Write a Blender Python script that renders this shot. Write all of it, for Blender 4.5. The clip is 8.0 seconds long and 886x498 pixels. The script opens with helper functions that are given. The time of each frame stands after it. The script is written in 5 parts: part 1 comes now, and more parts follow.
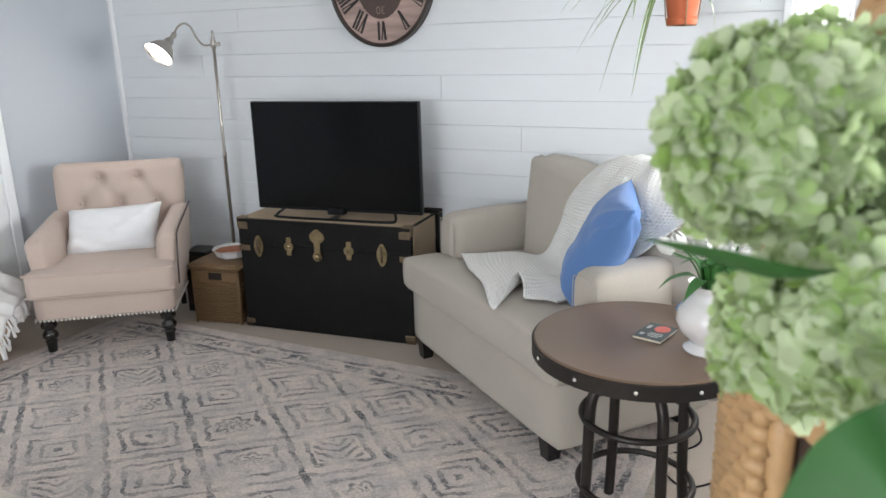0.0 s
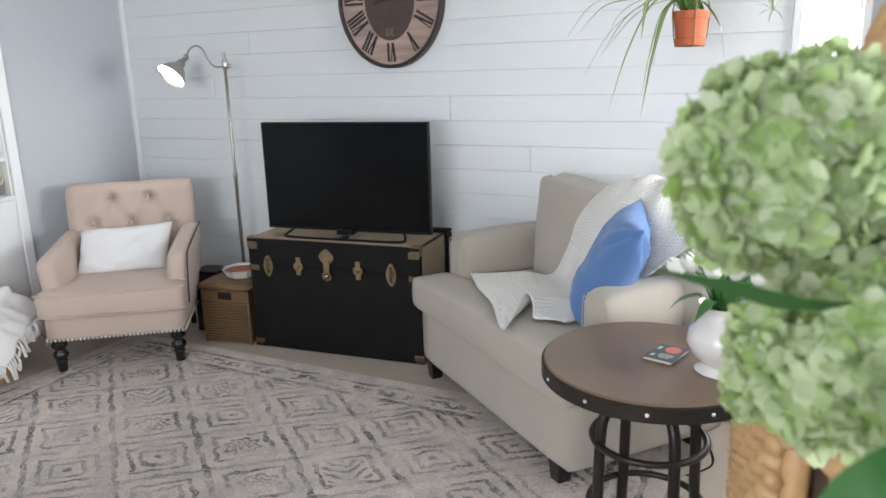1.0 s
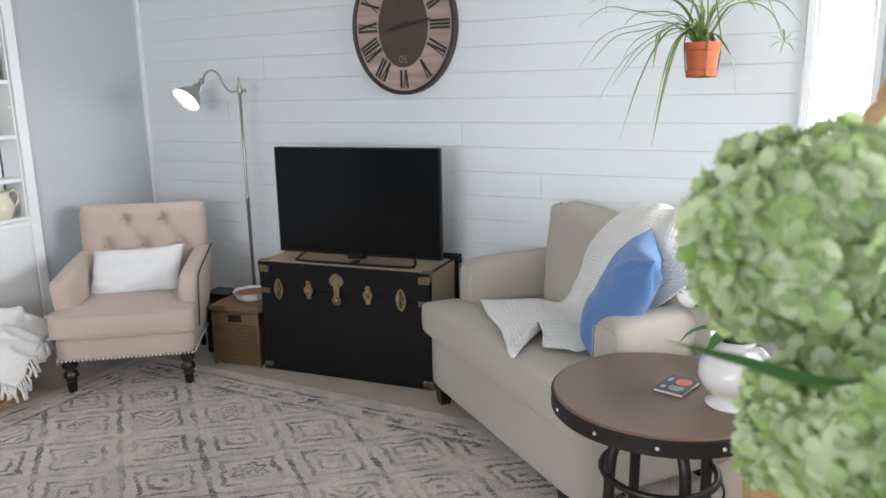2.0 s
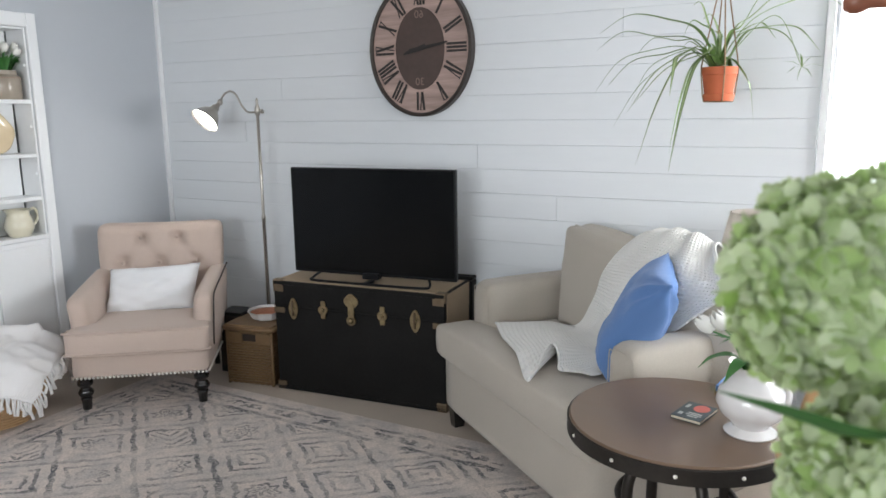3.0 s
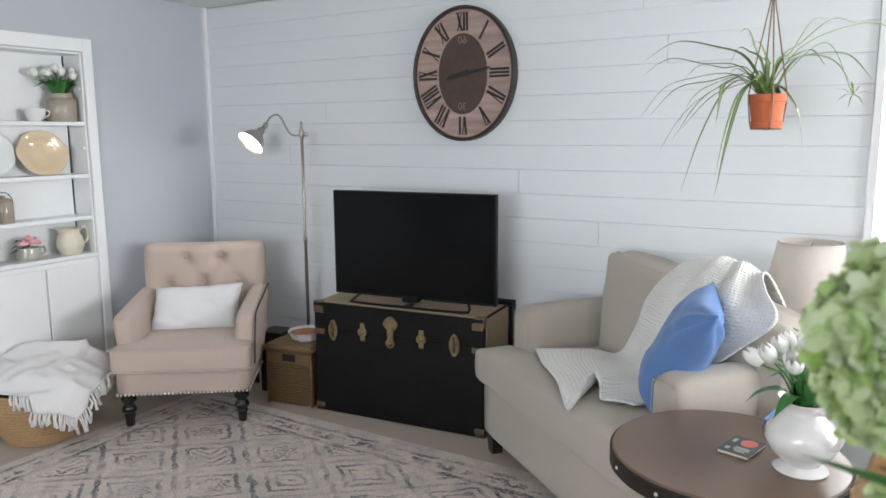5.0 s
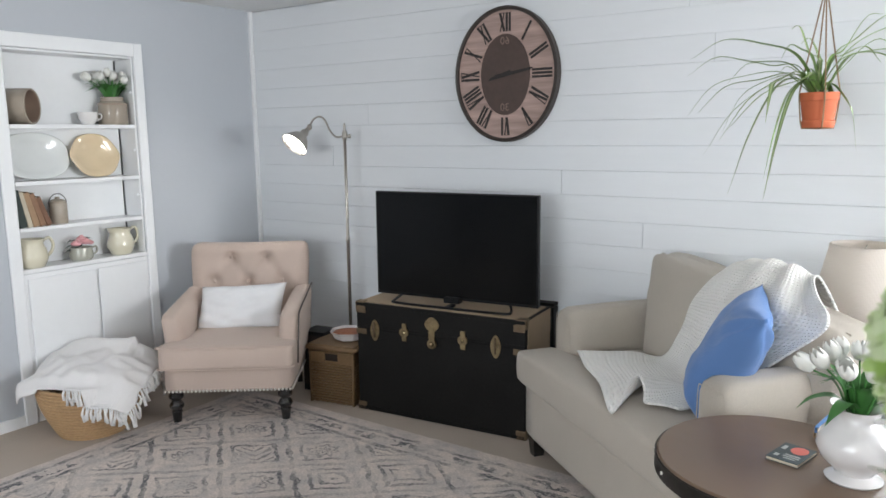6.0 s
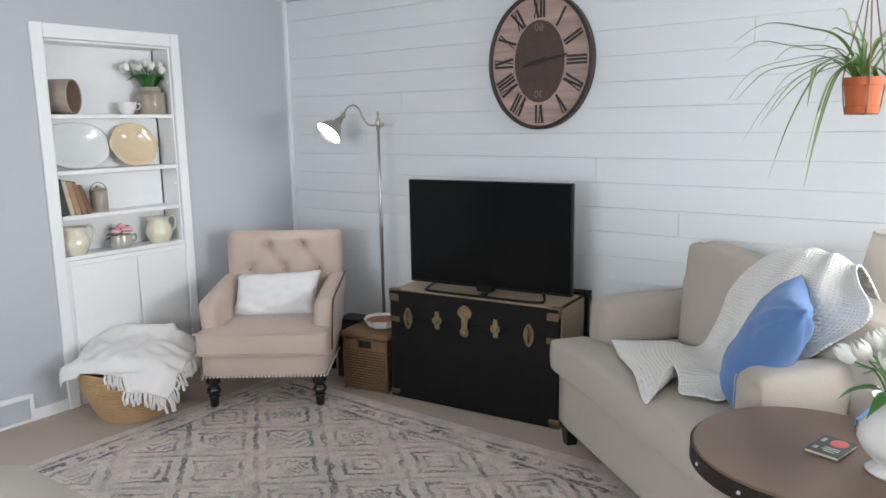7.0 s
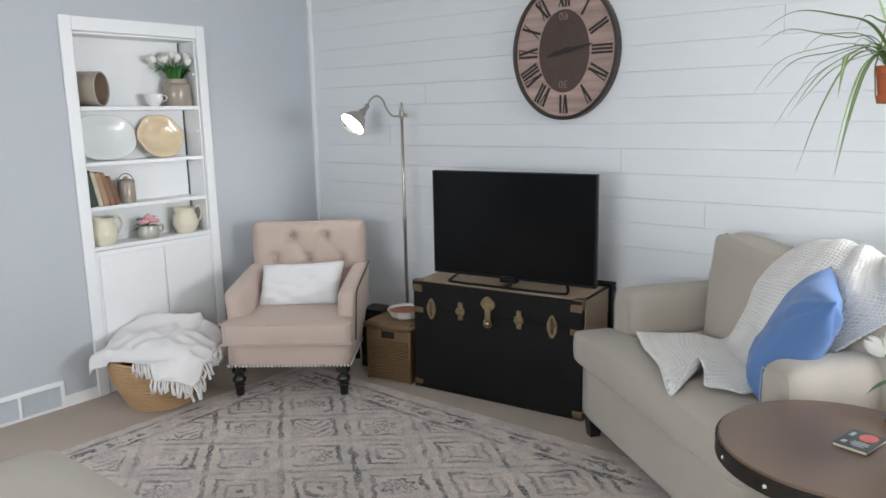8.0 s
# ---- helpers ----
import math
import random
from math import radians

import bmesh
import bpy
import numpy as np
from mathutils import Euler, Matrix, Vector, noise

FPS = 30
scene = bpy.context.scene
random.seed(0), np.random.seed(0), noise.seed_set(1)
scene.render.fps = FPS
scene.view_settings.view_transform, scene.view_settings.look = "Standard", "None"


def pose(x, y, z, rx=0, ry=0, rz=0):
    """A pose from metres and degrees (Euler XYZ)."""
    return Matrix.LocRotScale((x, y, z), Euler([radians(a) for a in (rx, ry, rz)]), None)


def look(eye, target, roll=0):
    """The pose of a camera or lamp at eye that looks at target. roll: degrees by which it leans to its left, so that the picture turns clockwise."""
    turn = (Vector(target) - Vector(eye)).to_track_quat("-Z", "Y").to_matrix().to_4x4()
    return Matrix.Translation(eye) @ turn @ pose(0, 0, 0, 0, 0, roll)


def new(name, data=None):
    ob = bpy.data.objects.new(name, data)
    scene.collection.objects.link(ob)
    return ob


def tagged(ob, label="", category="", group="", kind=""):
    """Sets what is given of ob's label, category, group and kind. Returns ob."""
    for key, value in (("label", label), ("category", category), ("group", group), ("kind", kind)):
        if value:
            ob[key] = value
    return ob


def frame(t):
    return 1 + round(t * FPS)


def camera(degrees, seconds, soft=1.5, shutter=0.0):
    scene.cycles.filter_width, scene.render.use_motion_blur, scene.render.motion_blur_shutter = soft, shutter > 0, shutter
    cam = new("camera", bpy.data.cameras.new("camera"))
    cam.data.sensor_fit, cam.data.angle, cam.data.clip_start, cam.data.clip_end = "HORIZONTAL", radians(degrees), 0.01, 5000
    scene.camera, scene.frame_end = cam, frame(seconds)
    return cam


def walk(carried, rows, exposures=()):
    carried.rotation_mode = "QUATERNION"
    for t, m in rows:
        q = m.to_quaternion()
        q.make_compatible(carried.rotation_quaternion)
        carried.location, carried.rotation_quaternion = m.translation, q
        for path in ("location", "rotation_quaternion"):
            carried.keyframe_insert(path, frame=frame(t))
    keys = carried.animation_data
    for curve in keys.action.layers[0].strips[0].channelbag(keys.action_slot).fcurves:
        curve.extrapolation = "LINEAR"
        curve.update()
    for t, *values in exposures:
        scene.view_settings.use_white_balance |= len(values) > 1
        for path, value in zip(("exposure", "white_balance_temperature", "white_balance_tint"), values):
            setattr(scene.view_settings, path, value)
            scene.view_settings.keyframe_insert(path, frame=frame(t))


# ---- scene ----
cam = camera(61.9, 8.0, soft=1.6)
# small sensor focused on the far side of the room: the blooms close by are soft
cam.data.dof.use_dof, cam.data.dof.focus_distance, cam.data.dof.aperture_fstop = True, 3.2, 13.0

PATH = [
    (0, (3.966, -3.472, 1.452), (3.118, -1.74, 0.921), -1.5),
    (0.5, (3.966, -3.472, 1.454), (3.106, -1.742, 0.937), -1.6),
    (1, (3.965, -3.472, 1.457), (3.091, -1.739, 0.976), -1.7),
    (1.5, (3.965, -3.473, 1.468), (3.078, -1.738, 1.017), -1.4),
    (3, (3.952, -3.48, 1.487), (3.016, -1.751, 1.116), -0.8),
    (3.5, (3.947, -3.482, 1.493), (2.994, -1.759, 1.141), -0.5),
    (4, (3.943, -3.484, 1.496), (2.974, -1.767, 1.161), -0.3),
    (4.5, (3.939, -3.487, 1.499), (2.949, -1.778, 1.179), -0.3),
    (6, (3.93, -3.491, 1.502), (2.812, -1.862, 1.192), -0.7),
    (6.5, (3.929, -3.492, 1.502), (2.771, -1.892, 1.187), -0.8),
    (7, (3.928, -3.492, 1.502), (2.741, -1.919, 1.162), -1.0),
    (7.5, (3.927, -3.493, 1.502), (2.714, -1.943, 1.145), -1.3),
    (8, (3.926, -3.494, 1.502), (2.692, -1.962, 1.139), -1.2),
]
walk(cam, [(t, look(eye, target, roll)) for t, eye, target, roll in PATH],
     exposures=[(0, 0.17), (1.0, 0.17), (1.7, 0.12), (2.8, 0.0), (3.5, -0.02), (8, 0.0)])


# ---- world and light ----
world = bpy.data.worlds.new("world")
scene.world = world
world.use_nodes = True
wn = world.node_tree.nodes
sky = wn.new("ShaderNodeTexSky")
sky.sky_type = "NISHITA"
sky.sun_disc = False
sky.sun_elevation, sky.sun_rotation = radians(62), radians(5)
wn["Background"].inputs[1].default_value = 0.12
world.node_tree.links.new(sky.outputs[0], wn["Background"].inputs[0])

sun_data = bpy.data.lights.new("sun", "SUN")
sun_data.energy, sun_data.angle, sun_data.color = 1.2, radians(10), (1, 0.97, 0.93)
sun = new("sun", sun_data)
sun.matrix_world = look((4.6, 7, 14), (4.0, 0.6, 1))


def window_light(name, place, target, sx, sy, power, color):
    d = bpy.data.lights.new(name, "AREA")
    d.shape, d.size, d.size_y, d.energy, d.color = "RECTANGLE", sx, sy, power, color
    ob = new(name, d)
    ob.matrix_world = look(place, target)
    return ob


window_light("window_daylight", (2.9, -6.02, 1.5), (2.5, 0, 1.2), 2.4, 1.3, 90, (0.93, 0.97, 1.0))
# stands in for unseen daylight from the east; its far opening is made up
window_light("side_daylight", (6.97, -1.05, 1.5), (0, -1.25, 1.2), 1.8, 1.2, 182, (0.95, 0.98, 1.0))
window_light("narrow_window_daylight", (3.99, 0.03, 1.45), (3.99, -3, 1.2), 0.17, 1.3, 12, (0.97, 0.99, 1.0))


# ---- building helpers ----
def part(name, bm, material, parent=None, label="", smooth=False, sharp=None):
    """One bmesh as one mesh object, under a thing or a part."""
    if smooth:
        for f in bm.faces:
            f.smooth = True
    me = bpy.data.meshes.new(name)
    bmesh.ops.recalc_face_normals(bm, faces=bm.faces)
    bm.to_mesh(me)
    bm.free()
    if smooth and sharp:
        me.set_sharp_from_angle(angle=radians(sharp))
    me.materials.append(material)
    ob = new(name, me)
    if parent is not None:
        ob.parent = parent
    if label:
        ob["label"] = label
    return ob


def thing(name, m, label, category, group="", kind=""):
    ob = new(name)
    ob.empty_display_size = 0.1
    ob.matrix_world = m
    return tagged(ob, label, category, group, kind)


def box(cx, cy, cz, sx, sy, sz, bevel=0.0, seg=2, bm=None):
    out = bm or bmesh.new()
    r = bmesh.ops.create_cube(out, size=1, matrix=Matrix.Translation((cx, cy, cz)) @ Matrix.Diagonal((sx, sy, sz, 1)))
    if bevel:
        edges = list({e for v in r["verts"] for e in v.link_edges})
        bmesh.ops.bevel(out, geom=edges, offset=bevel, segments=seg, affect="EDGES", profile=0.5)
    return out


def moved(bm, m):
    bmesh.ops.transform(bm, matrix=m, verts=bm.verts)
    return bm


def joined(*bms):
    out = bmesh.new()
    for b in bms:
        me = bpy.data.meshes.new("tmp")
        b.to_mesh(me)
        b.free()
        out.from_mesh(me)
        bpy.data.meshes.remove(me)
    return out


def lathe(profile, segs=32, bm=None, x=0.0, y=0.0):
    """A turned shape from (radius, height) pairs."""
    out = bm or bmesh.new()
    rings = []
    for r, z in profile:
        if r < 1e-5:
            rings.append([out.verts.new((x, y, z))])
        else:
            rings.append([out.verts.new((x + r * math.cos(2 * math.pi * k / segs), y + r * math.sin(2 * math.pi * k / segs), z)) for k in range(segs)])
    for a, b in zip(rings, rings[1:]):
        for k in range(segs):
            j = (k + 1) % segs
            if len(a) == 1 and len(b) == 1:
                continue
            if len(a) == 1:
                out.faces.new((a[0], b[j], b[k]))
            elif len(b) == 1:
                out.faces.new((a[k], a[j], b[0]))
            else:
                out.faces.new((a[k], a[j], b[j], b[k]))
    return out


def tube(points, radius, segs=8, bm=None, cap=True, flat=1.0):
    """A round bar along points; radius is a number or one for each point."""
    out = bm or bmesh.new()
    pts = [Vector(p) for p in points]
    rad = radius if isinstance(radius, (list, tuple)) else [radius] * len(pts)
    side = None
    rings = []
    for i, p in enumerate(pts):
        way = (pts[min(i + 1, len(pts) - 1)] - pts[max(i - 1, 0)]).normalized()
        if side is None:
            side = way.orthogonal().normalized()
        side = (side - way * side.dot(way)).normalized()
        up = way.cross(side)
        rings.append([out.verts.new(p + (side * math.cos(2 * math.pi * k / segs) + up * (flat * math.sin(2 * math.pi * k / segs))) * rad[i]) for k in range(segs)])
    for a, b in zip(rings, rings[1:]):
        for k in range(segs):
            j = (k + 1) % segs
            out.faces.new((a[k], a[j], b[j], b[k]))
    if cap:
        out.faces.new(rings[0][::-1])
        out.faces.new(rings[-1])
    return out


def curve_pts(ctrl, n=24):
    """Smooth points through control points (Catmull-Rom)."""
    c = [Vector(p) for p in ctrl]
    c = [2 * c[0] - c[1]] + c + [2 * c[-1] - c[-2]]
    out = []
    for i in range(1, len(c) - 2):
        for k in range(n):
            t = k / n
            a, b, d, e = c[i - 1], c[i], c[i + 1], c[i + 2]
            out.append(0.5 * ((2 * b) + (d - a) * t + (2 * a - 5 * b + 4 * d - e) * t * t + (3 * b - a - 3 * d + e) * t ** 3))
    out.append(c[-2])
    return out


def soft_box(cx, cy, cz, sx, sy, sz, r=0.04, puff=0.0, n=10, shape=None):
    """An upholstered block: rounded edges, faces that swell by puff; shape(p) may bend it."""
    out = bmesh.new()
    bmesh.ops.create_cube(out, size=2)
    bmesh.ops.subdivide_edges(out, edges=out.edges[:], cuts=n, use_grid_fill=True)
    half = Vector((sx / 2, sy / 2, sz / 2))
    for v in out.verts:
        a = v.co.copy()
        p = Vector((a[i] * half[i] for i in range(3)))
        core = Vector((max(-(half[i] - r), min(half[i] - r, p[i])) for i in range(3)))
        d = p - core
        if d.length > 1e-9:
            p = core + d.normalized() * r
        for i in range(3):
            j, k = (i + 1) % 3, (i + 2) % 3
            if abs(a[i]) > 0.999:
                p[i] += math.copysign(puff * (1 - a[j] ** 2) * (1 - a[k] ** 2), a[i])
        if shape:
            p = shape(p, a)
        v.co = p + Vector((cx, cy, cz))
    return out


def pillow(w, h, d, n=18, pinch=0.06, wrinkle=0.004, seed=0):
    """A scatter cushion in the xz plane, with pulled corners."""
    out = bmesh.new()
    top, bot = {}, {}
    for i in range(n + 1):
        for j in range(n + 1):
            u, v = 2 * i / n - 1, 2 * j / n - 1
            edge = (1 - u ** 4) * (1 - v ** 4)
            thick = d / 2 * max(edge, 0) ** 0.45
            x = w / 2 * u * (1 - pinch * (1 - v * v) * abs(u) ** 3)
            z = h / 2 * v * (1 - pinch * (1 - u * u) * abs(v) ** 3)
            wr = wrinkle * noise.noise(Vector((u * 3 + seed, v * 3, seed)))
            top[i, j] = out.verts.new((x, -thick - wr, z))
            bot[i, j] = top[i, j] if i in (0, n) or j in (0, n) else out.verts.new((x, thick + wr, z))
    for i in range(n):
        for j in range(n):
            out.faces.new((top[i, j], top[i + 1, j], top[i + 1, j + 1], top[i, j + 1]))
            out.faces.new((bot[i, j], bot[i, j + 1], bot[i + 1, j + 1], bot[i + 1, j]))
    return out


def sheet(f, nu, nv, thick=0.006):
    """A cloth from f(u, v), with thickness."""
    out = bmesh.new()
    g = [[out.verts.new(f(i / nu, j / nv)) for j in range(nv + 1)] for i in range(nu + 1)]
    for i in range(nu):
        for j in range(nv):
            out.faces.new((g[i][j], g[i + 1][j], g[i + 1][j + 1], g[i][j + 1]))
    bmesh.ops.recalc_face_normals(out, faces=out.faces)
    if thick:
        bmesh.ops.solidify(out, geom=out.faces[:], thickness=thick)
    return out


# ---- materials ----
def material(name, color, rough=0.6, metal=0.0, vary=0.06, scale=30.0, bump=0.0, bump_scale=200.0, stain=0.05, stain_scale=3.0,
             stretch=(1, 1, 1), coat=0.0, sheen=0.0, per_object=0.0):
    m = bpy.data.materials.new(name)
    m.use_nodes = True
    nt = m.node_tree
    n, l = nt.nodes, nt.links
    b = n["Principled BSDF"]
    b.inputs["Roughness"].default_value, b.inputs["Metallic"].default_value = rough, metal
    b.inputs["Coat Weight"].default_value = coat
    if sheen:
        b.inputs["Sheen Weight"].default_value = sheen
        b.inputs["Sheen Roughness"].default_value = 0.5
    tc, mp = n.new("ShaderNodeTexCoord"), n.new("ShaderNodeMapping")
    mp.inputs["Scale"].default_value = stretch
    l.new(tc.outputs["Object"], mp.inputs[0])
    fine, wide = n.new("ShaderNodeTexNoise"), n.new("ShaderNodeTexNoise")
    fine.inputs["Scale"].default_value, fine.inputs["Detail"].default_value = scale, 5
    wide.inputs["Scale"].default_value, wide.inputs["Detail"].default_value = stain_scale, 3
    for t in (fine, wide):
        l.new(mp.outputs[0], t.inputs["Vector"])
    # value = 1 + vary*(fine-.5)*2 + stain*(wide-.5)*2
    a = n.new("ShaderNodeMath")
    a.operation = "MULTIPLY_ADD"
    l.new(fine.outputs[0], a.inputs[0])
    a.inputs[1].default_value, a.inputs[2].default_value = 2 * vary, 1 - vary - stain
    c = n.new("ShaderNodeMath")
    c.operation = "MULTIPLY_ADD"
    l.new(wide.outputs[0], c.inputs[0])
    c.inputs[1].default_value = 2 * stain
    l.new(a.outputs[0], c.inputs[2])
    value = c.outputs[0]
    if per_object:
        oi, d = n.new("ShaderNodeObjectInfo"), n.new("ShaderNodeMath")
        d.operation = "MULTIPLY_ADD"
        l.new(oi.outputs["Random"], d.inputs[0])
        d.inputs[1].default_value = per_object
        l.new(value, d.inputs[2])
        value = d.outputs[0]
    mix = n.new("ShaderNodeVectorMath")
    mix.operation = "SCALE"
    mix.inputs[0].default_value = color
    l.new(value, mix.inputs["Scale"])
    l.new(mix.outputs[0], b.inputs["Base Color"])
    rr = n.new("ShaderNodeMath")
    rr.operation = "MULTIPLY_ADD"
    l.new(wide.outputs[0], rr.inputs[0])
    rr.inputs[1].default_value, rr.inputs[2].default_value = 0.16, rough - 0.08
    l.new(rr.outputs[0], b.inputs["Roughness"])
    if bump:
        bn, bt = n.new("ShaderNodeBump"), n.new("ShaderNodeTexNoise")
        bt.inputs["Scale"].default_value, bt.inputs["Detail"].default_value = bump_scale, 3
        l.new(mp.outputs[0], bt.inputs["Vector"])
        bn.inputs["Strength"].default_value, bn.inputs["Distance"].default_value = bump, 0.002
        l.new(bt.outputs[0], bn.inputs["Height"])
        l.new(bn.outputs[0], b.inputs["Normal"])
    return m


def duller(m, level):
    """Lower gloss for old, dry surfaces."""
    m.node_tree.nodes["Principled BSDF"].inputs["Specular IOR Level"].default_value = level
    return m


def weave(name, color, rough=0.9, size=350.0, strength=0.5, vary=0.12, stain=0.05, sheen=0.2):
    """Cloth: two crossed waves for the threads."""
    m = material(name, color, rough, vary=vary, scale=240, stain=stain, stain_scale=4, sheen=sheen)
    nt = m.node_tree
    n, l = nt.nodes, nt.links
    tc = n.new("ShaderNodeTexCoord")
    total = None
    for axis in ("X", "Y", "Z"):
        w = n.new("ShaderNodeTexWave")
        w.bands_direction = axis
        w.inputs["Scale"].default_value, w.inputs["Distortion"].default_value = size / 5, 0.6
        l.new(tc.outputs["Object"], w.inputs["Vector"])
        if total is None:
            total = w.outputs["Fac"]
        else:
            a = n.new("ShaderNodeMath")
            l.new(total, a.inputs[0])
            l.new(w.outputs["Fac"], a.inputs[1])
            total = a.outputs[0]
    bn = n.new("ShaderNodeBump")
    bn.inputs["Strength"].default_value, bn.inputs["Distance"].default_value = strength, 0.0015
    l.new(total, bn.inputs["Height"])
    l.new(bn.outputs[0], n["Principled BSDF"].inputs["Normal"])
    return m


def thin(m, color, share):
    """Lets part of the light through, as cloth and petals do."""
    n, l = m.node_tree.nodes, m.node_tree.links
    t, mix = n.new("ShaderNodeBsdfTranslucent"), n.new("ShaderNodeMixShader")
    t.inputs["Color"].default_value = (*color, 1)
    mix.inputs[0].default_value = share
    l.new(n["Principled BSDF"].outputs[0], mix.inputs[1])
    l.new(t.outputs[0], mix.inputs[2])
    l.new(mix.outputs[0], n["Material Output"].inputs["Surface"])
    return m


def emitter(name, color, strength):
    m = bpy.data.materials.new(name)
    m.use_nodes = True
    b = m.node_tree.nodes["Principled BSDF"]
    b.inputs["Base Color"].default_value = (*color, 1)
    b.inputs["Emission Color"].default_value = (*color, 1)
    b.inputs["Emission Strength"].default_value = strength
    return m


M_GREY = material("grey_wall_paint", (0.48, 0.505, 0.54), 0.75, vary=0.015, stain=0.02, bump=0.08, bump_scale=160)
M_BOARD = material("white_board_paint", (0.74, 0.765, 0.79), 0.55, vary=0.02, scale=25, stain=0.025, stain_scale=2, stretch=(0.25, 1, 1.5), bump=0.1, bump_scale=60, per_object=0.02)
M_GAP = material("board_gap", (0.72, 0.75, 0.78), 0.8, stretch=(0.4, 1, 1), stain=0.3, stain_scale=2.5)
M_WHITE = material("white_trim_paint", (0.82, 0.83, 0.84), 0.4, vary=0.02, stain=0.03, bump=0.05, bump_scale=90)
M_CEIL = material("ceiling_paint", (0.78, 0.78, 0.78), 0.9, vary=0.02, bump=0.3, bump_scale=120)
M_CARPET = material("beige_carpet", (0.50, 0.43, 0.365), 0.95, vary=0.22, scale=180, stain=0.10, stain_scale=5, bump=1.0, bump_scale=330)
M_TAN = weave("pinkish_beige_linen", (0.56, 0.445, 0.38), size=800, strength=0.35, vary=0.12, stain=0.08)
M_SOFA = weave("grey_beige_chenille", (0.45, 0.405, 0.345), size=900, strength=0.3, vary=0.14, stain=0.09)
M_PIPE = material("dark_piping", (0.06, 0.045, 0.04), 0.7)
M_SOFAPIPE = weave("sofa_welt", (0.44, 0.395, 0.33))
M_BLACKWOOD = material("black_lacquered_wood", (0.012, 0.011, 0.011), 0.22, vary=0.1, stain=0.1, coat=0.3)
M_NAIL = material("aged_nickel", (0.86, 0.84, 0.79), 0.38, 0.7, vary=0.1)
M_PILLOW = weave("white_cotton", (0.80, 0.80, 0.81), size=500, strength=0.3, vary=0.03, stain=0.02)
M_BLUE = weave("cornflower_blue_cotton", (0.105, 0.215, 0.47), size=500, strength=0.3, vary=0.06, stain=0.05)
M_TRUNK = material("black_trunk_vulcanised_board", (0.012, 0.0115, 0.011), 0.5, vary=0.35, scale=60, stain=0.35, stain_scale=7, bump=0.2, bump_scale=120)
M_TRUNKTOP = material("tan_canvas_panel", (0.36, 0.27, 0.18), 0.8, vary=0.1, scale=90, stain=0.14, stain_scale=6, bump=0.3, bump_scale=300)
M_BRASS = material("worn_brass", (0.33, 0.26, 0.15), 0.36, 1.0, vary=0.3, scale=60, stain=0.4, stain_scale=30, bump=0.9, bump_scale=70)
M_BRONZE = material("dark_bronze_corner", (0.20, 0.15, 0.10), 0.5, 0.9, vary=0.25, scale=60, stain=0.3, stain_scale=20)
M_TV = material("tv_black_plastic", (0.006, 0.006, 0.007), 0.35, vary=0.05)
M_SCREEN = material("tv_dark_glass", (0.0035, 0.004, 0.0045), 0.16, vary=0.03, stain=0.02)
M_NICKEL = material("brushed_nickel", (0.46, 0.43, 0.39), 0.34, 1.0, vary=0.08, scale=80, stain=0.1, stain_scale=8)
M_TABLETOP = material("walnut_veneer", (0.150, 0.098, 0.064), 0.32, vary=0.05, scale=30, stain=0.08, stain_scale=5, stretch=(1, 4, 1))
M_IRON = material("dark_cast_iron", (0.045, 0.04, 0.036), 0.42, 0.75, vary=0.2, scale=50, stain=0.2, bump=0.2, bump_scale=90)
M_TERRA = material("terracotta", (0.52, 0.13, 0.055), 0.75, vary=0.08, scale=40, stain=0.12, stain_scale=12, bump=0.15, bump_scale=160)
M_WICKER = material("honey_wicker", (0.42, 0.255, 0.12), 0.55, vary=0.25, scale=60, stain=0.18, stain_scale=9, bump=0.3, bump_scale=150)
M_WICKER2 = material("brown_seagrass", (0.165, 0.098, 0.045), 0.6, vary=0.3, scale=70, stain=0.2, stain_scale=9, bump=0.3, bump_scale=150)
M_SEAGRASS = material("pale_seagrass_coil", (0.47, 0.30, 0.155), 0.65, vary=0.25, scale=80, stain=0.2, stain_scale=8, bump=0.4, bump_scale=160)
duller(M_TRUNK, 0.12), duller(M_SCREEN, 0.18), duller(M_TV, 0.2), duller(M_CARPET, 0.1)

# ---- structure ----
RX, RY, CZ = 7.0, -6.05, 2.312  # right wall, rear wall, ceiling
NY0, NY1 = -1.622, -0.897      # niche opening along the grey wall
NZ0, NZ1, NDEEP = 0.80, 1.955, 0.165


def slab(name, material_, boxes, label, category, kind="structure", parent=None):
    bm = bmesh.new()
    for x0, x1, y0, y1, z0, z1 in boxes:
        box((x0 + x1) / 2, (y0 + y1) / 2, (z0 + z1) / 2, x1 - x0, y1 - y0, z1 - z0, bm=bm)
    return tagged(part(name, bm, material_, parent), label, category, kind=kind)


slab("floor", M_CARPET, [(-0.3, RX + 0.2, RY - 0.2, 0.3, -0.15, 0)], "beige short-pile carpet over the whole floor", "floor")
slab("ceiling", M_CEIL, [(-0.3, RX + 0.2, RY - 0.2, 0.3, CZ, CZ + 0.15)], "flat white painted ceiling", "ceiling")
slab("wall_west", M_GREY, [(-0.2, 0, RY, NY0, 0, CZ), (-0.2, 0, NY1, 0.2, 0, CZ), (-0.2, 0, NY0, NY1, NZ1, CZ), (-0.2, 0, NY0, NY1, 0, NZ0),
                           (-0.2, -NDEEP - 0.004, NY0, NY1, NZ0, NZ1)], "smooth grey-blue painted wall with a built-in niche", "wall")
WX0, WX1, WZ0, WZ1 = 3.885, 4.10, 0.75, 2.12  # narrow window at the end of the boarded wall
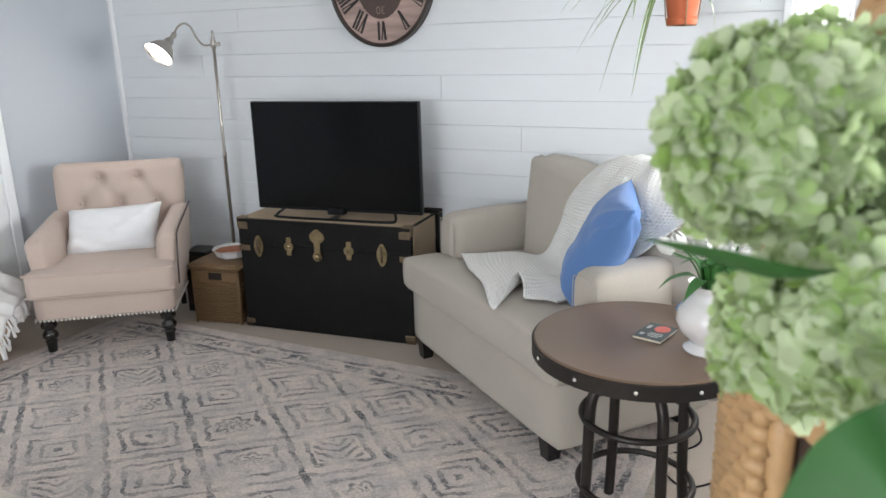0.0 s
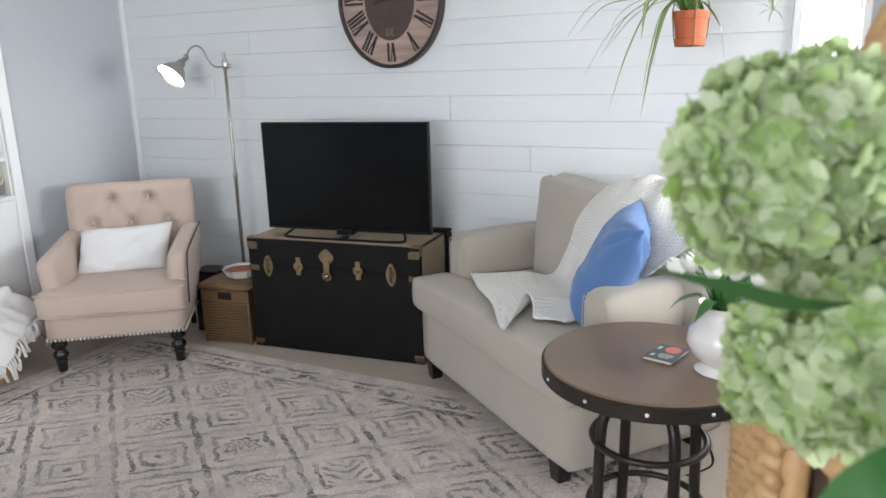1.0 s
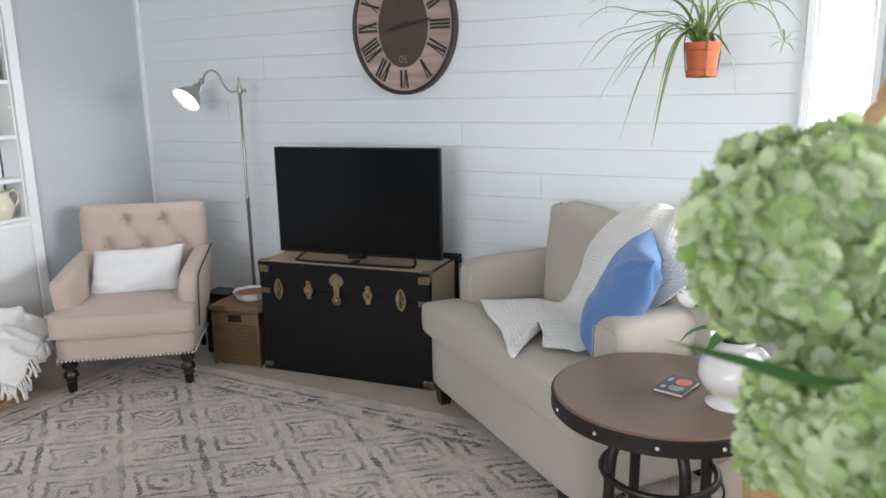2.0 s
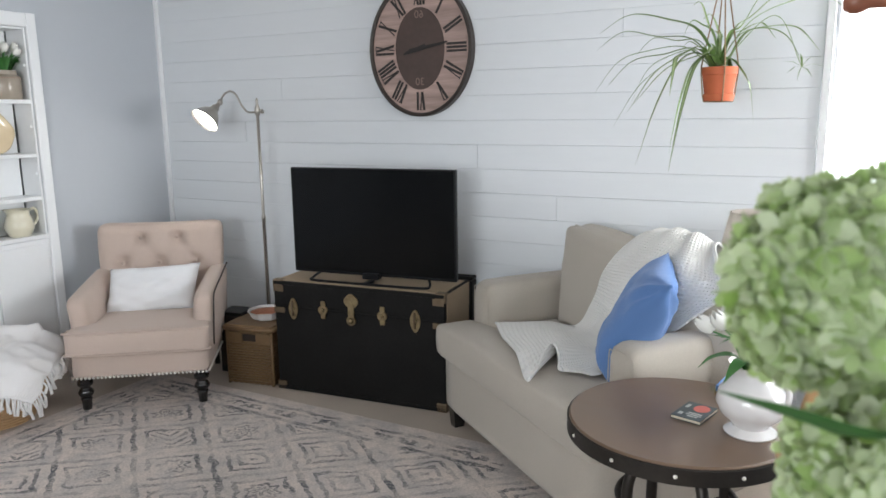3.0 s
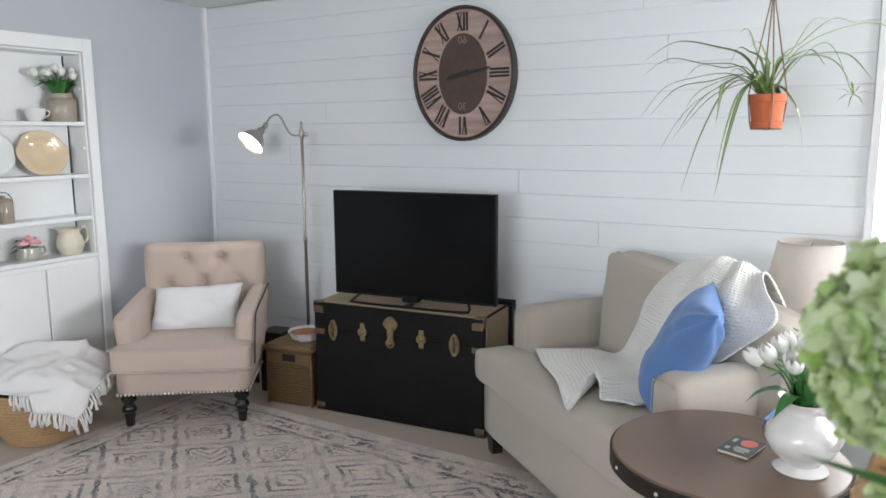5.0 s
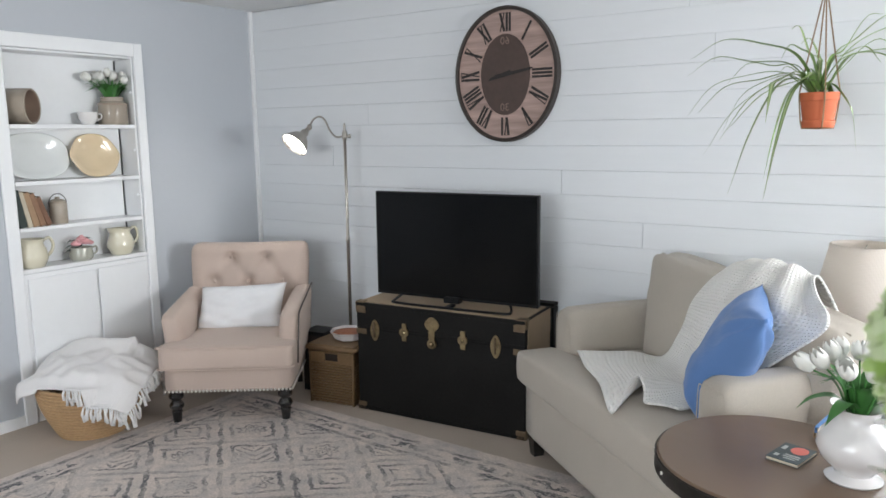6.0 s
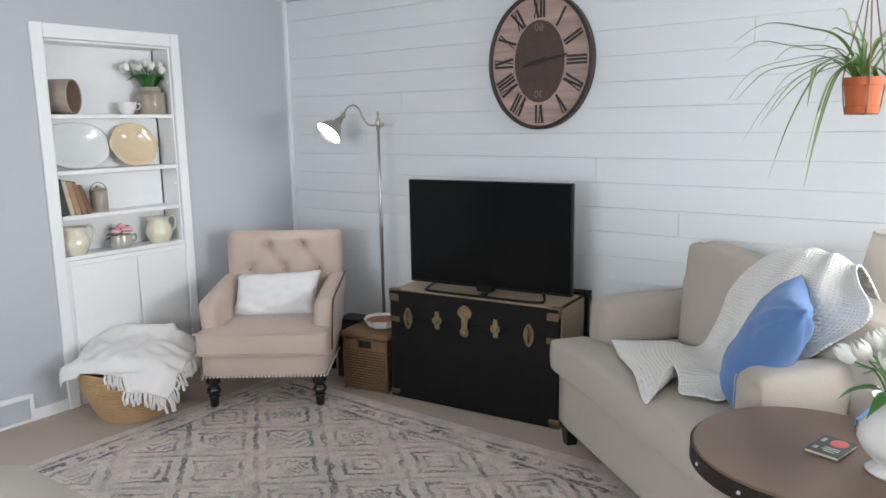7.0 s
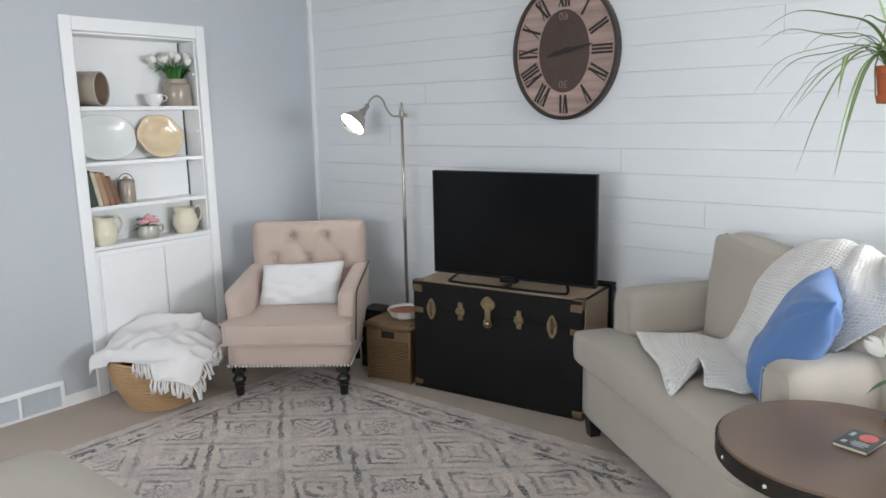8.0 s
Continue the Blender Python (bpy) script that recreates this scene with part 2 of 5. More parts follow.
slab("wall_north", M_GAP, [(0, WX0, 0.02, 0.2, 0, CZ), (WX1, RX, 0.02, 0.2, 0, CZ), (WX0, WX1, 0.02, 0.2, 0, WZ0), (WX0, WX1, 0.02, 0.2, WZ1, CZ)],
     "wall behind the white boards", "wall")
slab("wall_north_plain", M_GREY, [(WX1 + 0.03, RX, -0.004, 0.0196, 0, CZ)], "grey-blue painted wall beside the narrow window", "wall")
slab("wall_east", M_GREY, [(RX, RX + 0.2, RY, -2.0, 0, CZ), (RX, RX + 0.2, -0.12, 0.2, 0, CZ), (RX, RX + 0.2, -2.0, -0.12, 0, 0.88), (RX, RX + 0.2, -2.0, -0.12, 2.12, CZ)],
     "unseen grey-blue wall, added far out with an opening for side daylight", "wall")
# added unseen wall: its sill keeps side daylight off the floor near the table
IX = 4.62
slab("wall_light_block", M_GREY, [(IX, IX + 0.12, RY, -2.9, 0, CZ), (IX, IX + 0.12, -0.36, 0.0, 0, CZ), (IX, IX + 0.12, -2.9, -0.36, 0, 0.92), (IX, IX + 0.12, -2.9, -0.36, 2.15, CZ)],
     "unseen grey-blue wall added to keep side daylight off the floor", "wall")
slab("wall_south", M_GREY, [(-0.2, 1.65, RY - 0.2, RY, 0, CZ), (4.15, RX, RY - 0.2, RY, 0, CZ), (1.65, 4.15, RY - 0.2, RY, 0, 0.8), (1.65, 4.15, RY - 0.2, RY, 2.2, CZ)],
     "grey-blue painted wall with a wide window", "wall")
slab("baseboard", M_WHITE, [(0, 0.014, RY, -2.31, 0, 0.085), (0, 0.014, -1.86, -1.682, 0, 0.06), (0, 0.014, -0.843, -0.02, 0, 0.085)], "white painted baseboard along the grey wall", "baseboard")
slab("trim", M_WHITE, [(0, 0.022, -0.024, 0, 0, CZ)], "white corner trim strip", "trim")

# narrow bright window: casing, sash and pane
win = tagged(thing("window_1", pose(0, 0, 0), "narrow white-framed window, bright with daylight", "window", kind="structure"))
part("casing", joined(box(WX0 - 0.017, -0.008, 1.32, 0.034, 0.03, 2.0, 0.004), box(WX1 + 0.015, -0.006, 1.3, 0.03, 0.026, 2.0, 0.004),
                      box((WX0 + WX1) / 2, -0.006, 2.14, 0.215, 0.026, 0.04, 0.004)), M_WHITE, win)
part("window_frame", joined(box(WX0 + 0.008, 0.06, 1.435, 0.016, 0.04, 1.37), box(WX1 - 0.008, 0.06, 1.435, 0.016, 0.04, 1.37)), M_WHITE, win)
part("window_sill", box((WX0 + WX1) / 2, 0.03, 0.765, 0.21, 0.1, 0.03, 0.004), M_WHITE, win)
glass = bpy.data.materials.new("window_glass")
glass.use_nodes = True
gb = glass.node_tree.nodes["Principled BSDF"]
gb.inputs["Transmission Weight"].default_value, gb.inputs["Roughness"].default_value, gb.inputs["IOR"].default_value = 1.0, 0.0, 1.45
pane = part("pane", box((WX0 + WX1) / 2, 0.06, 1.435, 0.18, 0.004, 1.36), glass, win)
pane.visible_shadow = False
M_DAY = emitter("bright_hazy_daylight", (0.95, 0.98, 1.0), 5.0)
tagged(part("backdrop", box(4.4, 1.6, 1.8, 5.0, 0.02, 5.0), M_DAY), "bright overexposed daylight outside the window", "backdrop", kind="structure")

# white boards of the feature wall
BH = 0.1245
Z0 = 1.68 - 13 * BH
rows = int((CZ - Z0) / BH) + 2
rnd = random.Random(4)
JOINTS = {7: [(2.715,)], 11: [(3.30,)], 14: [(3.02,)], 9: [(2.28,)], 12: [(1.0,)], 10: [(0.7,)], 16: [(2.9,)], 5: [(1.9,)]}
boards = thing("wall_board", pose(0, 0, 0), "white painted horizontal shiplap boards on the feature wall", "wall", kind="structure")
for r in range(-1, rows):
    z0, z1 = max(Z0 + r * BH, 0.0), min(Z0 + (r + 1) * BH, CZ - 0.002)
    if z1 - z0 < 0.01:
        continue
    cuts = [0.022] + ([JOINTS[r][0][0]] if r in JOINTS else [rnd.uniform(1.2, 3.2)] if r % 3 == 0 and r < 4 else []) + [WX0 - 0.036]
    for a, b in zip(cuts, cuts[1:]):
        gap = rnd.choice((0.0004, 0.0007, 0.0012))
        part("board", box((a + b) / 2, 0.008 + rnd.uniform(-0.0012, 0.0012), (z0 + z1) / 2, b - a - 0.0012, 0.016, z1 - z0 - gap, 0.0012, 1), M_BOARD, boards)

# ---- built-in niche ----
niche = thing("built_in_bookcase", pose(0, 0, 0), "white built-in bookcase niche with four shelves and lower doors", "bookcase")
def ybox(x0, x1, y0, y1, z0, z1, b=0.002):
    return box((x0 + x1) / 2, (y0 + y1) / 2, (z0 + z1) / 2, x1 - x0, y1 - y0, z1 - z0, b, 1)
part("frame", joined(ybox(0.0, 0.02, NY0 - 0.06, NY0 + 0.001, 0, 2.03, 0.004), ybox(0.0, 0.02, NY1 - 0.001, NY1 + 0.055, 0, 2.03, 0.004),
                     ybox(0.001, 0.019, NY0, NY1, NZ1, 2.029, 0.004)), M_WHITE, niche)
M_SLOT = material("dark_open_joint", (0.05, 0.045, 0.04), 0.9)
part("back_panel", ybox(-NDEEP, -NDEEP + 0.008, NY0 + 0.001, NY1 - 0.020, NZ0, NZ1), M_WHITE, niche)
part("open_joint", ybox(-NDEEP, -NDEEP + 0.002, NY1 - 0.0195, NY1 - 0.0125, NZ0, NZ1, 0), M_SLOT, niche, "dark open joint beside the back panel")
for y0, y1 in ((NY0 + 0.0005, NY0 + 0.012), (NY1 - 0.012, NY1 - 0.0005)):
    part("side_panel", ybox(-NDEEP + 0.009, -0.0005, y0, y1, NZ0, NZ1 - 0.001), M_WHITE, niche)
part("top_panel", ybox(-NDEEP + 0.009, -0.0005, NY0 + 0.013, NY1 - 0.013, NZ1 - 0.013, NZ1 - 0.001), M_WHITE, niche)
SHELVES = (1.572, 1.279, 1.04, 0.825)
for k, z in enumerate(SHELVES):
    part("shelf", ybox(-NDEEP + 0.009, 0.012 if k == 3 else -0.001, NY0 + 0.013 if k < 3 else NY0, NY1 - 0.013 if k < 3 else NY1, z - 0.022, z), M_WHITE, niche)
part("lower_panel", ybox(0.0005, 0.008, NY0, NY1, 0.0, 0.8), M_WHITE, niche)
for y0, y1 in ((NY0 + 0.02, -1.226), (-1.217, NY1 - 0.02)):
    part("door", ybox(0.009, 0.02, y0, y1, 0.08, 0.775, 0.003), M_WHITE, niche)
for z in (1.75, 1.42, 1.16):
    for y in (NY0 + 0.016, NY1 - 0.016):
        part("shelf_peg", moved(lathe([(0, 0), (0.006, 0), (0.006, 0.012), (0, 0.012)], 8), Matrix.Translation((-0.02, y, z))), M_WHITE, niche)

# floor vent grille on the grey wall
vent = thing("floor_vent", pose(0, -2.085, 0.0), "white metal air return grille low on the wall", "vent")
part("frame", joined(ybox(0.0, 0.016, -0.225, 0.225, 0.125, 0.15), ybox(0.0, 0.016, -0.225, 0.225, 0.0, 0.014), ybox(0, 0.016, 0.205, 0.225, 0.014, 0.125),
                     ybox(0, 0.016, -0.225, -0.205, 0.014, 0.125), ybox(0, 0.016, -0.008, 0.008, 0.014, 0.125)), M_WHITE, vent)
M_VENT = material("grey_vent_mesh", (0.62, 0.65, 0.68), 0.6)
part("backing", ybox(0.0005, 0.003, -0.204, 0.204, 0.014, 0.125), M_VENT, vent)
for k in range(12):
    part("slat", moved(ybox(-0.005, 0.004, -0.203, 0.203, -0.001, 0.001, 0), Matrix.Translation((0.008, 0, 0.019 + 0.0091 * k)) @ Matrix.Rotation(radians(30), 4, "Y")), M_VENT, vent)

# ---- rug ----
M_RUG = bpy.data.materials.new("distressed_pile")
M_RUG.use_nodes = True
nt = M_RUG.node_tree
n_, l_ = nt.nodes, nt.links
def mathn(op, a, b=None, c=None):
    nd = n_.new("ShaderNodeMath")
    nd.operation = op
    for i, v in enumerate((a, b, c)):
        if v is None:
            continue
        if isinstance(v, (int, float)):
            nd.inputs[i].default_value = v
        else:
            l_.new(v, nd.inputs[i])
    return nd.outputs[0]
def noisen(vec, scale, detail=3, out=0):
    nd = n_.new("ShaderNodeTexNoise")
    nd.inputs["Scale"].default_value, nd.inputs["Detail"].default_value = scale, detail
    l_.new(vec, nd.inputs["Vector"])
    return nd.outputs[out]
tc = n_.new("ShaderNodeTexCoord").outputs["Object"]
wob = n_.new("ShaderNodeVectorMath")
wob.operation = "MULTIPLY_ADD"
l_.new(noisen(tc, 17, 6, 1), wob.inputs[0])
wob.inputs[1].default_value = (0.055, 0.055, 0)
l_.new(tc, wob.inputs[2])
wob2 = n_.new("ShaderNodeVectorMath")
wob2.operation = "MULTIPLY_ADD"
l_.new(noisen(tc, 3.0, 2, 1), wob2.inputs[0])
wob2.inputs[1].default_value = (0.04, 0.04, 0)
l_.new(wob.outputs[0], wob2.inputs[2])
sp = n_.new("ShaderNodeSeparateXYZ")
l_.new(wob2.outputs[0], sp.inputs[0])
# a lattice of lozenges, each with its own figure
u, v = mathn("DIVIDE", mathn("SUBTRACT", sp.outputs[0], 0.047), 0.50), mathn("DIVIDE", mathn("SUBTRACT", sp.outputs[1], 0.047), 0.41)
p_ = mathn("SUBTRACT", mathn("ADD", u, v), 0.10)
q_ = mathn("MULTIPLY_ADD", mathn("SUBTRACT", u, v), 1.06, 0.13)
cp, cq = (mathn("SUBTRACT", mathn("FRACT", w), 0.5) for w in (p_, q_))
fp, fq = mathn("ABSOLUTE", cp), mathn("ABSOLUTE", cq)
cell = n_.new("ShaderNodeCombineXYZ")
l_.new(mathn("FLOOR", p_), cell.inputs[0])
l_.new(mathn("FLOOR", q_), cell.inputs[1])
wh = n_.new("ShaderNodeTexWhiteNoise")
l_.new(cell.outputs[0], wh.inputs["Vector"])
rv = wh.outputs["Value"]
d_ = mathn("MAXIMUM", fp, fq)
def between(w, lo, hi):
    return mathn("MULTIPLY", mathn("GREATER_THAN", w, lo), mathn("LESS_THAN", w, hi))
lines = mathn("MULTIPLY", mathn("GREATER_THAN", d_, 0.463), mathn("MULTIPLY_ADD", mathn("GREATER_THAN", fp, 0.463), 0.4, 0.6))
ring1 = between(d_, 0.285, 0.345)
square = mathn("MULTIPLY", mathn("MAXIMUM", between(d_, 0.15, 0.205), mathn("LESS_THAN", d_, 0.045)), mathn("GREATER_THAN", rv, 0.55))
rad = mathn("SQRT", mathn("ADD", mathn("MULTIPLY", cp, cp), mathn("MULTIPLY", cq, cq)))
petal = mathn("MULTIPLY_ADD", mathn("COSINE", mathn("MULTIPLY", mathn("ARCTAN2", cp, cq), 8.0)), 0.035, rad)
flower = mathn("MULTIPLY", mathn("MAXIMUM", between(petal, 0.155, 0.215), between(petal, 0.05, 0.10)), between(rv, 0.22, 0.55))
twig = mathn("LESS_THAN", mathn("ABSOLUTE", mathn("SUBTRACT", mathn("FRACT", mathn("MULTIPLY", mathn("ADD", fp, cq), 6.0)), 0.5)), 0.2)
branch = mathn("MULTIPLY", mathn("MULTIPLY", twig, mathn("LESS_THAN", d_, 0.25)), mathn("LESS_THAN", rv, 0.22))
inner = mathn("MULTIPLY", mathn("MAXIMUM", mathn("MAXIMUM", square, flower), branch), 0.85)
field = mathn("MINIMUM", mathn("ADD", mathn("ADD", lines, mathn("MULTIPLY", ring1, 0.9)), inner), 1.0)
# striped border along the four sides
bx = mathn("SUBTRACT", 1.51, mathn("ABSOLUTE", mathn("SUBTRACT", sp.outputs[0], 0.562)))
by_ = mathn("SUBTRACT", 1.21, mathn("ABSOLUTE", mathn("ADD", sp.outputs[1], 0.548)))
edge = mathn("MINIMUM", bx, by_)
inside = mathn("GREATER_THAN", edge, 0.20)
stripes = mathn("MAXIMUM", mathn("MAXIMUM", between(edge, 0.045, 0.07), between(edge, 0.165, 0.195)), mathn("MULTIPLY", between(edge, 0.09, 0.14), mathn("GREATER_THAN", noisen(tc, 24, 2), 0.5)))
mark = mathn("ADD", mathn("MULTIPLY", field, inside), mathn("MULTIPLY", stripes, mathn("SUBTRACT", 1.0, inside)))
wear = n_.new("ShaderNodeMapRange")
l_.new(noisen(tc, 6.0, 7), wear.inputs[0])
wear.inputs[1].default_value, wear.inputs[2].default_value = 0.40, 0.60
tuft = n_.new("ShaderNodeMapRange")
l_.new(noisen(tc, 75, 4), tuft.inputs[0])
tuft.inputs[1].default_value, tuft.inputs[2].default_value = 0.34, 0.56
fac = mathn("MULTIPLY", mathn("MULTIPLY", mark, mathn("MULTIPLY_ADD", wear.outputs[0], 0.88, 0.12)), mathn("MULTIPLY_ADD", tuft.outputs[0], 0.7, 0.3))
ramp = n_.new("ShaderNodeMix")
ramp.data_type = "RGBA"
ramp.inputs[6].default_value, ramp.inputs[7].default_value = (0.70, 0.615, 0.56, 1), (0.50, 0.465, 0.45, 1)
l_.new(mathn("MULTIPLY_ADD", noisen(tc, 9.0, 8), 2.6, -0.95), ramp.inputs[0])
dark = n_.new("ShaderNodeMix")
dark.data_type = "RGBA"
l_.new(fac, dark.inputs[0])
l_.new(ramp.outputs[2], dark.inputs[6])
dark.inputs[7].default_value = (0.105, 0.108, 0.118, 1)
spk = n_.new("ShaderNodeMix")
spk.data_type, spk.blend_type = "RGBA", "MULTIPLY"
spk.inputs[0].default_value = 1.0
l_.new(dark.outputs[2], spk.inputs[6])
sc = mathn("MULTIPLY_ADD", noisen(tc, 130, 5), 0.9, 0.56)
cmb = n_.new("ShaderNodeCombineXYZ")
for i in range(3):
    l_.new(sc, cmb.inputs[i])
l_.new(cmb.outputs[0], spk.inputs[7])
rb = n_["Principled BSDF"]
l_.new(spk.outputs[2], rb.inputs["Base Color"])
rb.inputs["Roughness"].default_value = 0.95
bn_ = n_.new("ShaderNodeBump")
bn_.inputs["Strength"].default_value, bn_.inputs["Distance"].default_value = 0.9, 0.004
l_.new(mathn("ADD", noisen(tc, 240, 3), mathn("MULTIPLY", fac, -0.4)), bn_.inputs["Height"])
l_.new(bn_.outputs[0], rb.inputs["Normal"])
RUGW, RUGL = 3.05, 2.45
rug = thing("area_rug", pose(1.56, -1.31, 0), "distressed grey and beige patterned area rug on the carpet", "rug")
def rug_top(a, b):
    x, y = -1.0 + RUGW * a, 0.64 - RUGL * b
    return Vector((x, y, 0.011 + 0.0018 * noise.noise(Vector((x * 14, y * 14, 0))) + 0.0012 * noise.noise(Vector((x * 45, y * 45, 3)))))
part("woven_surface", sheet(rug_top, 150, 120, 0), M_RUG, rug, smooth=True)
M_FRINGE = material("cream_fringe", (0.55, 0.49, 0.42), 0.95, vary=0.2)
fr = bmesh.new()
rnd = random.Random(8)
for k in range(330):
    y = 0.63 - RUGL * k / 330
    x = -1.0 + RUGW
    tube([(x - 0.004, y, 0.008), (x + 0.02, y + rnd.uniform(-0.004, 0.004), 0.007), (x + 0.05, y + rnd.uniform(-0.01, 0.01), 0.004)], 0.0028, 4, fr)
part("fringe", fr, M_FRINGE, rug)["kind"] = "stuff"

# ---- armchair ----
chair = thing("armchair", pose(0.86, -1.02, 0, 0, 0, 37), "pinkish beige linen armchair with tufted back and nailhead trim", "armchair")
part("seat_frame", soft_box(0, 0.25, 0.245, 0.66, 0.66, 0.13, 0.025, 0.004, 8), M_TAN, chair, smooth=True)
def tcush(p, a):
    if a[1] > -0.45:
        p.x *= 0.73
    return p
part("seat_cushion", soft_box(0, 0.17, 0.37, 0.69, 0.56, 0.125, 0.022, 0.008, 18, tcush), M_TAN, chair, smooth=True)
for zz in (0.315, 0.427):
    part("welt", tube(curve_pts([(-0.338, -0.03, zz), (-0.338, -0.07, zz), (-0.322, -0.104, zz), (0.0, -0.111, zz), (0.322, -0.104, zz), (0.338, -0.07, zz), (0.338, -0.03, zz)], 8), 0.005, 6), M_TAN, chair, smooth=True)
for s in (-1, 1):
    def armshape(p, a, s=s):
        p.z += 0.055 * (a[1] + 1) / 2 * (1 if a[2] > 0 else 0)
        p.x += s * 0.03 * (a[2] + 1) / 2
        return p
    arm = part("arm", soft_box(s * 0.285, 0.31, 0.40, 0.11, 0.58, 0.34, 0.04, 0.006, 10, armshape), M_TAN, chair, smooth=True)
    if s > 0:
        part("piping", tube(curve_pts([(s * 0.352, 0.02, 0.30), (s * 0.364, 0.022, 0.53), (s * 0.364, 0.09, 0.572), (s * 0.364, 0.35, 0.597), (s * 0.364, 0.58, 0.62)], 8), 0.0045, 6), M_PIPE, arm, smooth=True)
TUFT = [(-0.1, 0.17), (0.1, 0.17), (-0.2, 0.03), (0.0, 0.03), (0.2, 0.03)]
def backshape(p, a):
    p.x *= 1 + 0.05 * a[2]
    if a[2] > 0.9:
        p.z += 0.018 * (a[0] ** 2 - 0.5)
    if p.y < 0:
        for tx, tz in TUFT:
            d = math.hypot(p.x - tx, p.z - tz)
            p.y += 0.046 * math.exp(-(d / 0.032) ** 2)
        for (ax, az), (bx, bz) in (((-0.1, .17), (-0.2, .03)), ((-0.1, .17), (0, .03)), ((0.1, .17), (0, .03)), ((0.1, .17), (0.2, .03))):
            t = max(0, min(1, ((p.x - ax) * (bx - ax) + (p.z - az) * (bz - az)) / ((bx - ax) ** 2 + (bz - az) ** 2)))
            d = math.hypot(p.x - ax - t * (bx - ax), p.z - az - t * (bz - az))
            p.y += 0.018 * math.exp(-(d / 0.016) ** 2)
    p.y += 0.16 * (p.z + 0.25)
    return p
back = part("backrest", soft_box(0, 0.56, 0.62, 0.655, 0.14, 0.48, 0.045, 0.014, 26, backshape), M_TAN, chair, smooth=True)
for tx, tz in TUFT:
    part("button", moved(lathe([(0, 0), (0.011, 0), (0.009, 0.005), (0, 0.007)], 12), Matrix.Translation((tx, 0.487 + 0.16 * (tz + 0.25), 0.62 + tz)) @ Matrix.Rotation(radians(90), 4, "X")), M_TAN, back, smooth=True)
nails = bmesh.new()
for k in range(34):
    x = -0.322 + 0.644 * k / 33
    bmesh.ops.create_uvsphere(nails, u_segments=6, v_segments=4, radius=0.0076, matrix=Matrix.Translation((x, -0.083, 0.19)))
for s in (-1, 1):
    for k in range(36):
        bmesh.ops.create_uvsphere(nails, u_segments=6, v_segments=4, radius=0.006, matrix=Matrix.Translation((s * 0.332, -0.06 + 0.017 * k, 0.188)))
part("nailhead_trim", nails, M_NAIL, chair, "row of small nickel nailheads", smooth=True)
LEG = [(0, 0), (0.02, 0), (0.021, 0.006), (0.025, 0.055), (0.029, 0.068), (0.024, 0.075), (0.036, 0.09), (0.038, 0.103), (0.030, 0.118), (0.024, 0.124),
       (0.024, 0.13), (0.037, 0.142), (0.039, 0.155), (0.033, 0.168), (0.034, 0.172), (0.036, 0.19), (0, 0.19)]
for x in (-0.285, 0.285):
    part("leg", lathe(LEG, 24, x=x, y=-0.03), M_BLACKWOOD, chair, "turned black leg", smooth=True, sharp=50)
    part("leg", tube([(x * 0.95, 0.60, 0.0), (x * 0.95, 0.52, 0.2)], [0.02, 0.028], 4), M_BLACKWOOD, chair, "tapered black rear leg")
lum = thing("lumbar_pillow", chair.matrix_world @ pose(-0.005, 0.335, 0.535, -18, -2.5, -2), "plain white rectangular lumbar pillow on the armchair", "pillow")
slant = Matrix.Identity(4)
slant[0][2] = 0.16
part("cover", moved(pillow(0.485, 0.26, 0.14, 24, 0.05, 0.016, 3), slant), M_PILLOW, lum, smooth=True)

# ---- loveseat ----
sofa = thing("loveseat", pose(2.40, -0.59, 0, 0, 0, -38.1), "grey-beige upholstered wide armchair loveseat with dark feet", "sofa")
SW0, SW1 = -0.08, 1.168
cx = (SW0 + SW1) / 2
part("base", soft_box(cx, 0.365, 0.225, SW1 - SW0 - 0.03, 0.71, 0.27, 0.03, 0.004, 10), M_SOFA, sofa, smooth=True)
AW = 0.16
def scush(p, a):
    if a[1] > -0.42:
        p.x *= 0.735
    if a[2] > 0:
        p.z += 0.012 * (1 - a[0] ** 2)
    if a[1] < -0.9:
        p.y -= 0.008 * (1 - a[2] ** 2)
    return p
cush = part("seat_cushion", soft_box(cx, 0.29, 0.425, SW1 - SW0 + 0.01, 0.62, 0.155, 0.024, 0.006, 20, scush), M_SOFA, sofa, smooth=True)
for zz in (0.362, 0.488):
    part("piping", tube([(SW0 + 0.02, 0.2, zz), (SW0 + 0.003, 0.12, zz), (SW0 + 0.006, 0.03, zz), (SW0 + 0.04, -0.006, zz), (cx, -0.010, zz + (0.006 if zz > .4 else 0)), (SW1 - 0.04, -0.006, zz), (SW1 - 0.006, 0.03, zz), (SW1 - 0.003, 0.12, zz)], 0.005, 6), M_SOFAPIPE, cush, smooth=True)
for x in (SW0 + AW / 2, SW1 - AW / 2 - 0.03):
    arm = part("arm", soft_box(x, 0.455, 0.423, AW, 0.57, 0.546, 0.05, 0.006, 10), M_SOFA, sofa, smooth=True)
    for s in (-1, 1):
        part("piping", tube(curve_pts([(x + s * 0.068, 0.178, 0.30), (x + s * 0.068, 0.178, 0.63), (x + s * 0.045, 0.176, 0.668), (x, 0.175, 0.678)], 8), 0.002, 6), M_SOFA, arm, smooth=True)
part("back_frame", soft_box(cx, 0.70, 0.45, SW1 - SW0 - 0.02, 0.12, 0.62, 0.04, 0.0, 6), M_SOFA, sofa, smooth=True)
